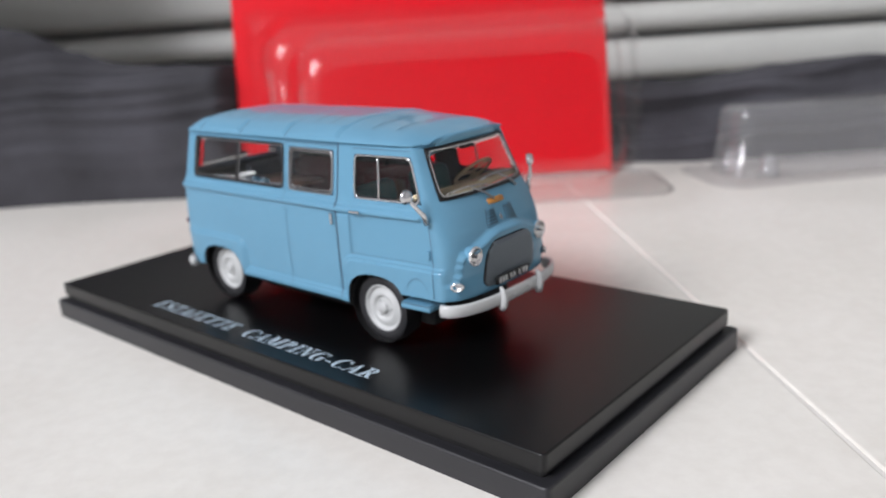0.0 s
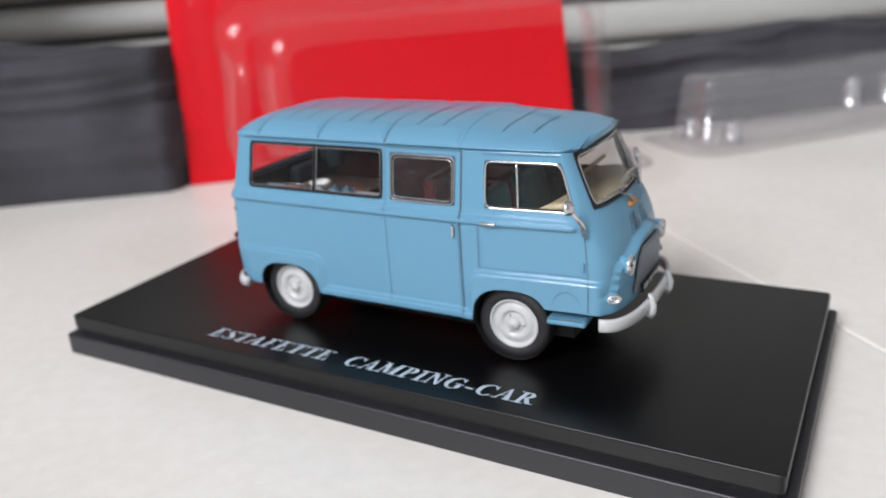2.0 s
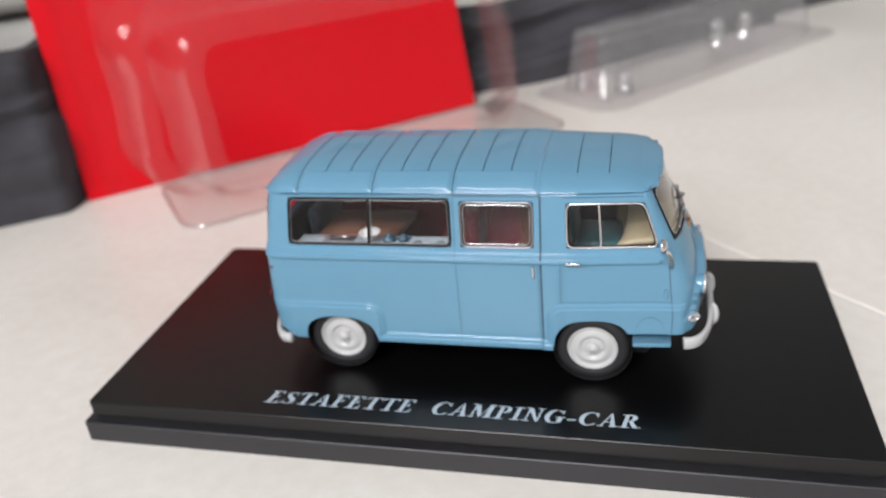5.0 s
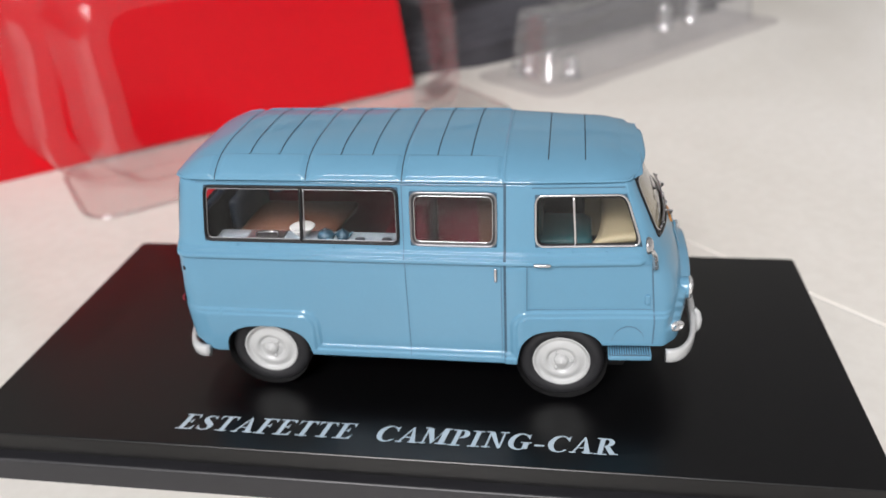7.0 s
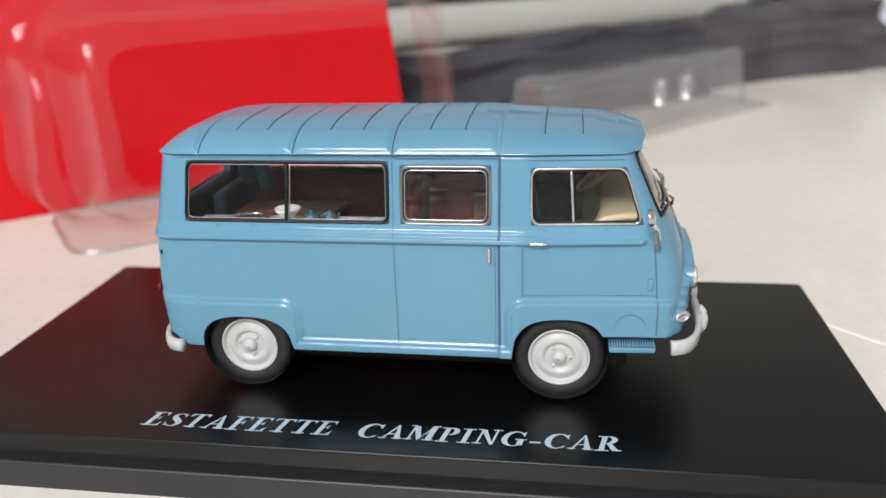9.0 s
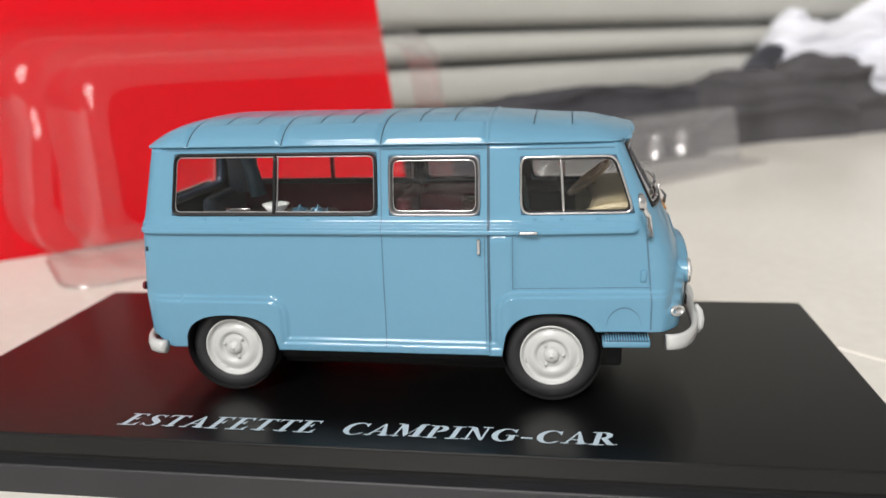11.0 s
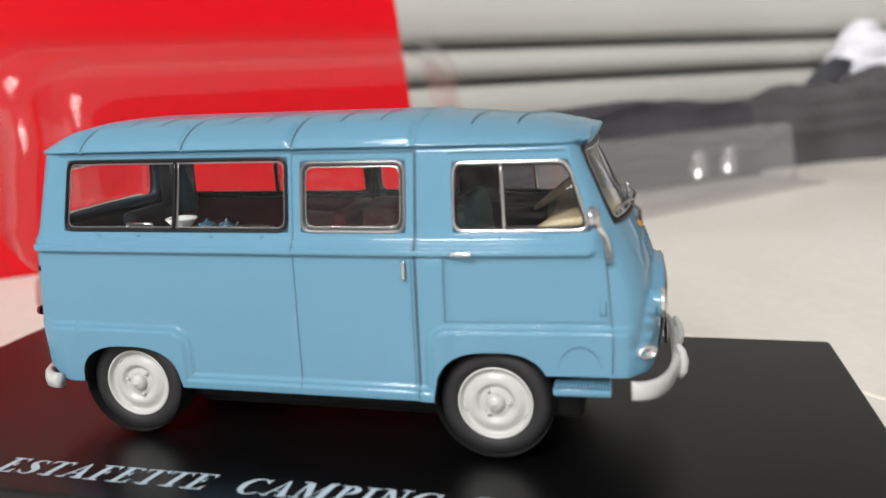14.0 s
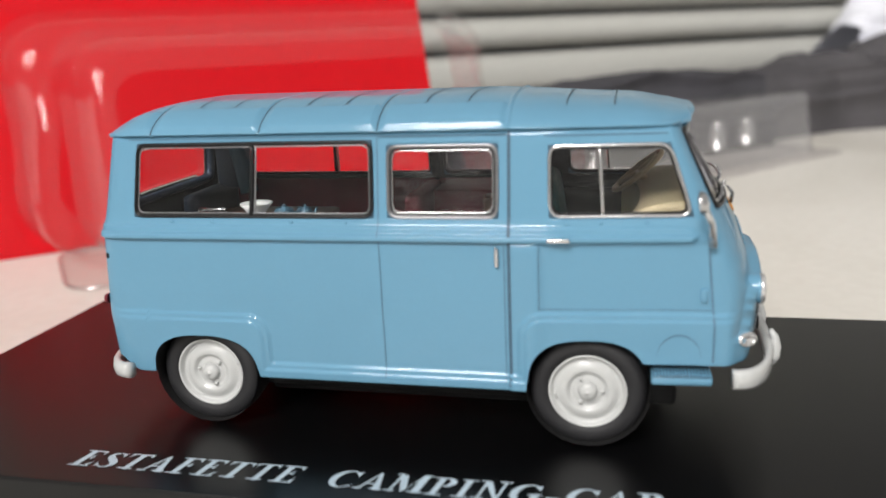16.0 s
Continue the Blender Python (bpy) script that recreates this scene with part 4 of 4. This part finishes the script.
CAPS = 0.168
ST, TH = 0.20, 0.065
SERIF = {
    "I": (0.42, [("r", 0.12, 0, 0.285, 1), ("r", 0, 0, 0.42, TH), ("r", 0, 1 - TH, 0.42, 1)]),
    "E": (0.66, [("r", 0.12, 0, 0.285, 1), ("r", 0, 0, 0.62, TH), ("r", 0, 1 - TH, 0.60, 1), ("p", (0.60, 1), (0.50, 1 - TH), (0.60, 0.72)),
                 ("p", (0.64, 0.30), (0.50, TH), (0.60, 0)), ("r", 0.31, 0.48, 0.46, 0.54), ("p", (0.46, 0.68), (0.38, 0.51), (0.46, 0.34))]),
    "F": (0.62, [("r", 0.12, 0, 0.285, 1), ("r", 0, 0, 0.43, TH), ("r", 0, 1 - TH, 0.60, 1), ("p", (0.60, 1), (0.50, 1 - TH), (0.60, 0.72)),
                 ("r", 0.31, 0.48, 0.46, 0.54), ("p", (0.46, 0.68), (0.38, 0.51), (0.46, 0.34))]),
    "T": (0.66, [("r", 0.25, 0, 0.415, 1), ("r", 0, 1 - TH, 0.66, 1), ("p", (0, 1), (0, 0.72), (0.10, 1 - TH)), ("p", (0.66, 1), (0.56, 1 - TH), (0.66, 0.72)), ("r", 0.12, 0, 0.54, TH)]),
    "A": (0.74, [("p", (0.05, 0), (0.13, 0), (0.40, 0.93), (0.36, 1)), ("p", (0.36, 1), (0.42, 1), (0.70, 0), (0.48, 0)), ("r", 0.18, 0.30, 0.54, 0.36), ("r", -0.03, 0, 0.22, TH), ("r", 0.42, 0, 0.77, TH)]),
    "M": (0.98, [("r", 0.10, 0, 0.17, 1), ("p", (0.08, 1), (0.30, 1), (0.53, 0.22), (0.44, 0)), ("p", (0.44, 0), (0.50, 0.12), (0.80, 1), (0.74, 1)), ("r", 0.70, 0, 0.90, 1), ("r", 0, 0, 0.27, TH), ("r", 0.60, 0, 1.0, TH), ("r", 0, 1 - TH, 0.2, 1), ("r", 0.75, 1 - TH, 1.0, 1)]),
    "N": (0.80, [("r", 0.12, 0, 0.19, 1), ("p", (0.08, 1), (0.28, 1), (0.68, 0), (0.58, 0)), ("r", 0.61, 0, 0.68, 1), ("r", 0, 0, 0.31, TH), ("r", 0, 1 - TH, 0.2, 1), ("r", 0.49, 1 - TH, 0.80, 1)]),
    "P": (0.64, [("r", 0.12, 0, 0.285, 1), ("r", 0, 0, 0.44, TH), ("r", 0, 1 - TH, 0.36, 1), ("a", 0.34, 0.73, 0.29, 0.27, 0.31, 0.73, 0.13, 0.21, -90, 90)]),
    "R": (0.80, [("r", 0.12, 0, 0.285, 1), ("r", 0, 0, 0.44, TH), ("r", 0, 1 - TH, 0.36, 1), ("a", 0.34, 0.74, 0.29, 0.26, 0.31, 0.74, 0.13, 0.20, -90, 90), ("p", (0.30, 0.50), (0.48, 0.50), (0.76, 0), (0.55, 0)), ("r", 0.55, 0, 0.84, TH)]),
    "C": (0.76, [("a", 0.40, 0.5, 0.40, 0.52, 0.44, 0.5, 0.24, 0.455, 42, 318), ("p", (0.72, 1.0), (0.60, 0.86), (0.72, 0.64)), ("p", (0.64, 0.10), (0.69, 0.20), (0.74, 0.24))]),
    "G": (0.82, [("a", 0.40, 0.5, 0.40, 0.52, 0.44, 0.5, 0.24, 0.455, 42, 318), ("p", (0.72, 1.0), (0.60, 0.86), (0.72, 0.64)), ("r", 0.55, 0.05, 0.74, 0.42), ("r", 0.45, 0.40, 0.83, 0.40 + TH)]),
    "S": (0.58, [("s", (0.47, 0.80, 0.05), (0.42, 0.92, 0.06), (0.30, 0.97, 0.06), (0.16, 0.91, 0.10), (0.12, 0.77, 0.16), (0.19, 0.63, 0.20), (0.32, 0.50, 0.22), (0.44, 0.37, 0.20), (0.46, 0.22, 0.16), (0.40, 0.08, 0.09), (0.27, 0.03, 0.06), (0.13, 0.09, 0.06), (0.06, 0.22, 0.05)),
                 ("p", (0.50, 1.0), (0.44, 0.86), (0.50, 0.68)), ("p", (0.03, 0.0), (0.03, 0.33), (0.09, 0.14))]),
    "-": (0.44, [("r", 0.05, 0.27, 0.40, 0.38)]),
}


def outline(kind, *q):
    """The strips of quads or triangles of one stroke."""
    if kind == "r":
        x0, y0, x1, y1 = q
        return [[(x0, y0), (x1, y0), (x1, y1), (x0, y1)]]
    if kind == "p":
        return [list(q)]
    if kind == "a":
        cx, cy, rx, ry, ix, iy, sx, sy, a0, a1 = q
        an = [radians(a0 + (a1 - a0) * k / 18) for k in range(19)]
        big = [(cx + rx * math.cos(a), cy + ry * math.sin(a)) for a in an]
        small = [(ix + sx * math.cos(a), iy + sy * math.sin(a)) for a in an]
        return [[big[k], big[k + 1], small[k + 1], small[k]] for k in range(18)]
    pts = [Vector(p[:2]) for p in q]
    edge = []
    for k, p in enumerate(pts):
        d = (pts[min(k + 1, len(pts) - 1)] - pts[max(k - 1, 0)]).normalized()
        o = Vector((-d.y, d.x)) * q[k][2] / 2
        edge.append((p + o, p - o))
    return [[edge[k][0], edge[k + 1][0], edge[k + 1][1], edge[k][1]] for k in range(len(pts) - 1)]


def lettering(words, x0, x1, y, tall):
    """Printed sloping serif capitals between x0 and x1, one mesh a letter."""
    gap = 0.07
    total = sum(SERIF[c][0] for c in words) + gap * (len(words) - 1)
    step, slope = (x1 - x0 - 0.22 * tall) / total, 0.22
    word = part("lettering", bmesh.new(), PRINT, base, "white printed capitals " + words)
    x = x0
    for c in words:
        wide, strokes = SERIF[c]
        bm = bmesh.new()
        for n, stroke in enumerate(strokes):
            for face in outline(*stroke):
                bm.faces.new([bm.verts.new((x + px * step + py * tall * slope, y + py * tall, LIFT + 0.003 + 0.0012 * n)) for px, py in face])
        bmesh.ops.remove_doubles(bm, verts=bm.verts, dist=1e-5)
        part("letter", bm, PRINT, word, smooth=False)
        x += (wide + gap) * step


lettering("ESTAFETTE", -1.746, -0.339, -1.447, CAPS)
lettering("CAMPING-CAR", -0.205, 1.577, -1.447, CAPS)

# ---- red card and its clear blister ----
card = thing("red_backing_card", ROOM.copy(), "upright glossy red cardboard backing card", "card")
LEAN_BACK = 0.26


def leaning(bm):
    """Leans a piece back, away from the camera, with its foot where it is."""
    for v in bm.verts:
        v.co.y += LEAN_BACK * v.co.z
    return bm


bm = leaning(box(-3.15, 7.44, 0.0, 4.08, 7.50, 4.15, 0.01, 1))
part("board", bm, RED, card, smooth=False)
bm = leaning(box(-3.13, 7.425, 0.02, 4.06, 7.436, 4.13, 0.003, 1))
part("printed_face", bm, RED_GLOSS, card, "glossy red printed front", smooth=False)


def blister_shell(s0, s1, d_front, d_back, z0, z1, r, crumple=0.0):
    """An open-backed clear moulding: rounded front, drafted walls."""
    rings = []
    deep, fillet = d_back - d_front, 0.42
    steps = [(0.0, 0.0), (0.10, 0.02)] + [(1 - fillet / deep * (1 - math.sin(a)), 0.14 + fillet * (1 - math.cos(a))) for a in [radians(11.25 * k) for k in range(9)]]
    out = []
    ring = rounded([Vector((s0, z0)), Vector((s1, z0)), Vector((s1, z1)), Vector((s0, z1))], r, 8)
    for i, p in enumerate(ring):
        q = ring[(i + 1) % len(ring)]
        k = 14 if (p - q).length > 1 else 1
        out += [p.lerp(q, t / k) for t in range(k)]
    c = Vector(((s0 + s1) / 2, (z0 + z1) / 2))
    bm = bmesh.new()
    for f, inset in steps:
        ring = []
        for p in out:
            q = p - c
            hx, hz = (s1 - s0) / 2, (z1 - z0) / 2
            q = Vector((q.x * (hx - inset) / hx, q.y * (hz - inset) / hz))
            ring.append(bm.verts.new((c.x + q.x, d_back + (d_front - d_back) * f, c.y + q.y)))
        rings.append(ring)
    n = len(out)
    for a, b in zip(rings, rings[1:]):
        for k in range(n):
            face = bm.faces.new((a[k], a[(k + 1) % n], b[(k + 1) % n], b[k]))
            middle = face.calc_center_median()
            # lower left walls take the film with the painted glare
            face.material_index = 2 if middle.x < s0 + 0.3 and middle.z < z1 * 0.72 else 1
    bm.faces.new(rings[-1])
    # open towards the floor, where the foot closes it
    bmesh.ops.delete(bm, geom=[f for f in bm.faces if f.calc_center_median().z < z0 + 0.10], context="FACES")
    if crumple:
        for v in bm.verts:
            q = Vector((v.co.x * 0.8, v.co.y * 0.9, v.co.z * 1.6))
            v.co.x += crumple * noise.noise(q)
            v.co.y += crumple * 0.5 * noise.noise(q + Vector((9, 3, 1)))
    return leaning(bm)


blister = thing("clear_blister", ROOM.copy(), "clear plastic blister standing in front of the red card", "blister pack")
rim = rounded([Vector((-2.9, 0.02)), Vector((4.75, 0.02)), Vector((4.75, 3.40)), Vector((-2.9, 3.40))], 0.3)
hole = rounded([Vector((-2.42, 0.06)), Vector((4.50, 0.06)), Vector((4.50, 3.22)), Vector((-2.42, 3.22))], 0.3)
flange = part("flange", leaning(sheet(len(rim), 2, lambda i, j: ((rim, hole)[j][i].x, 7.38, (rim, hole)[j][i].y), close_u=True)), FILM, blister)
flange.modifiers.new("thickness", "SOLIDIFY").thickness = 0.012 * K
for name, shell_mesh in (("outer_shell", blister_shell(-2.40, 4.52, 5.75, 7.36, 0.02, 3.24, 0.75, 0.10)), ("inner_shell", blister_shell(-1.75, 4.12, 5.20, 6.7, 0.04, 2.98, 0.65, 0.03))):
    moulding = part(name, shell_mesh, FILM, blister)
    moulding.data.materials.append(WALL_FILM)
    moulding.data.materials.append(GLARE_FILM)
part("foot", fan([Vector((p.x, p.y, 0.012)) for p in rounded([Vector((-2.05, 5.12)), Vector((4.72, 5.12)), Vector((4.72, 7.34)), Vector((-2.05, 7.34))], 0.5)]), FOOT_FILM, blister, smooth=False)
part("foot_rim", tube([Vector((p.x, p.y, 0.03)) for p in rounded([Vector((-2.05, 5.12)), Vector((4.72, 5.12)), Vector((4.72, 7.34)), Vector((-2.05, 7.34))], 0.5)], 0.028, 8, closed=True), FOOT_FILM, blister)

# ---- clear tray lying on the floor ----
tray = thing("clear_tray", ROOM @ pose(K * 5.5, K * 5.15, 0, 0, 0, 8.5), "clear plastic inner tray lying on the floor", "blister tray")


def tray_shell(x0, y0, x1, y1, h, r):
    steps = [(0.05, 0.42), (0.08, 0.46)] + [(h - 0.16 * (1 - math.sin(a)), 0.56 + 0.16 * (1 - math.cos(a))) for a in [radians(15 * k) for k in range(7)]]
    out = rounded([Vector((x0, y0)), Vector((x1, y0)), Vector((x1, y1)), Vector((x0, y1))], r, 8)
    c, hx, hy = Vector(((x0 + x1) / 2, (y0 + y1) / 2)), (x1 - x0) / 2, (y1 - y0) / 2
    bm = bmesh.new()
    rings = [[bm.verts.new((c.x + (p.x - c.x) * (hx - i) / hx, c.y + (p.y - c.y) * (hy - i) / hy, z)) for p in out] for z, i in steps]
    n = len(out)
    for a, b in zip(rings, rings[1:]):
        for k in range(n):
            bm.faces.new((a[k], a[(k + 1) % n], b[(k + 1) % n], b[k]))
    bm.faces.new(rings[-1])
    return bm


part("shell", tray_shell(0, 0, 7.5, 2.2, 1.25, 0.6), TRAY_FILM, tray)
brim = rounded([Vector((0, 0)), Vector((7.5, 0)), Vector((7.5, 2.2)), Vector((0, 2.2))], 0.6, 8)
part("brim", fan([Vector((p.x, p.y, 0.02)) for p in brim]), BRIM_FILM, tray, smooth=False)
for x, y, tall in ((0.76, 1.35, 0.7), (1.11, 0.64, 0.7), (3.65, 0.52, 1.0), (4.52, 0.50, 1.0)):
    peg = part("peg", lathe([(0.07, 0.20), (0.10 * tall, 0.17), (0.45 * tall, 0.15)] + [(0.45 * tall + 0.15 * math.sin(radians(a)), 0.15 * math.cos(radians(a))) for a in (20, 40, 60, 80, 90)], 24, "z"), PEG_FILM, tray)
    peg.location = (K * x, K * y, K * 0.38 * max(0.0, tall - 0.7) / 0.3)

# ---- cloths ----
def heap(name, s0, s1, d0, depth, top, mat, label="", category="", seed=0.0, ns=220, nd=90, folds=0.34):
    def at(i, j):
        s, v = s0 + (s1 - s0) * i / (ns - 1), (j / (nd - 1)) ** 1.9
        h = top(s)
        d = (d0(s) if callable(d0) else d0) + depth * v
        arch_z = max(0.0, math.sin(math.pi * v ** 0.7)) ** 0.55
        z = h * arch_z
        q = Vector((s * 0.22 + seed, d * 0.9, z * 0.8))
        f = noise.noise(q) * 0.4 + noise.noise(q * 2.3) * 0.2
        # pleats run along the heap, wandering up and down
        up = z + 0.8 * noise.noise(Vector((s * 0.14, seed, 2.0))) + 0.25 * noise.noise(Vector((s * 0.5, seed, 5.0)))
        f += 0.9 * (0.5 - 2.2 * abs(noise.noise(Vector((s * 0.07 + seed, up * 1.5, seed)))))
        f += 0.45 * (0.5 - 2.2 * abs(noise.noise(Vector((s * 0.12, up * 3.6 + 4.0, seed)))))
        z += folds * f * arch_z
        d -= folds * 1.3 * f * arch_z
        return (s, d, max(0.004, z))
    ob = link(name, sheet(ns, nd, at), mat)
    ob.matrix_basis = ROOM
    return tagged(ob, label, category)


# the tall rise at the left end is unseen, added to shade the slats
heap("dark_cloth", -16, 12.6, lambda s: 7.25 + 0.85 * smooth(-3.5, -2.9, s) - 0.2 * smooth(4.4, 6.0, s) + 0.15 * math.sin(s * 0.7), 3.0,
     lambda s: 2.35 + 1.15 * smooth(-5.2, -8.5, s) + 7.5 * smooth(-8.3, -10.3, s) - 0.75 * smooth(-2, 4.6, s) + 0.08 * math.sin(s * 0.9), CLOTH, "crumpled charcoal grey cloth lying along the wall, its unseen end raised to shade the slats", "cloth", 3.1)
trousers = thing("dark_trousers", ROOM.copy(), "heaped dark grey trousers on the floor", "trousers")
shirt = thing("white_shirt", ROOM.copy(), "rumpled white shirt behind the dark trousers", "shirt")


def fold_part(name, owner, *args, **more):
    ob = heap(name, *args, "", "", **more)
    ob.matrix_basis = Matrix.Identity(4)
    ob.parent = owner
    return ob


fold_part("leg", trousers, 12.4, 18.4, lambda s: 8.5 - 0.25 * max(0, s - 15.5), 3.0, lambda s: 1.40 + 0.68 * math.exp(-((s - 15.7) / 1.25) ** 2), TROUSERS, seed=7.7, ns=90)
fold_part("leg", trousers, 15.6, 24.0, lambda s: 8.6 - 0.25 * max(0, s - 16.0), 3.0, lambda s: 1.1 + 1.35 * math.exp(-((s - 18.3) / 1.3) ** 2) - 0.06 * max(0, s - 20), TROUSERS, seed=4.2, ns=110)
fold_part("shirt_body", shirt, 18.7, 27.0, 10.2, 2.6, lambda s: (3.6 + 0.5 * math.sin(s * 0.8)) * (0.6 + 0.4 * smooth(18.7, 19.9, s)), WHITE_CLOTH, seed=12.3, folds=0.35)
fold_part("sleeve", shirt, 18.3, 34.0, 9.4, 2.6, lambda s: 2.2 + 0.5 * math.sin(s * 0.55), WHITE_CLOTH, seed=2.9, folds=0.3)

# ---- shutter of level slats on the back wall ----
shutter = thing("wall_shutter", ROOM.copy(), "grey-white wall shutter of broad level slats", "shutter")


def slat_at(z0, z1):
    prof = [(13.0, z0), (12.80, z0 + 0.02), (12.66, z0 + 0.07), (12.58, z0 + 0.16), (12.56, z0 + 0.28), (12.58, z0 * 0.5 + z1 * 0.5), (12.66, z0 * 0.25 + z1 * 0.75), (12.80, z1 - 0.08), (13.0, z1)]
    return sheet(2, len(prof), lambda i, j: ((-60, 60)[i], *prof[j]))


for z0, z1 in ((0.05, 1.15), (1.22, 2.22), (2.34, 3.08), (3.20, 4.42), (4.52, 5.60), (5.72, 6.80), (6.92, 8.0), (8.12, 9.2), (9.32, 10.4), (10.52, 11.6), (11.72, 12.8)):
    part("slat", slat_at(z0, z1), SLAT, shutter)
part("guide", box(-60, 13.1, 0, 60, 13.35, 12.9), DARK_WALL, shutter)

# ---- floor tiles ----
def tile(s0, d0, s1, d1):
    # joints run a few degrees off the wall's line
    ob = link("tile", box(s0, d0, -0.35, s1, d1, 0.0, 0.024, 3), TILE, floor, smooth=False)
    ob.matrix_basis = pose(0, 0, 0, 0, 0, 5)
    return ob


T, J = 17.2, 0.045
JS, JD = 3.58, -4.2
for a in range(-6, 5):
    for b in range(-7, 3):
        s0 = JS + a * T
        d0 = JD + b * T + (0.0 if a >= 0 else 12.4)
        d1 = min(d0 + T, 13.0 - 0.0875 * (s0 + T))
        if d1 - d0 > 0.5:
            tile(s0 + J / 2, d0 + J / 2, s0 + T - J / 2, d1 - J / 2)

# ---- daylight through the window ----
area("window_light", room(-99, -80, 104), room(0, -10, 0), 56 * K, 56 * K, 163, (0.98, 0.99, 1.0))
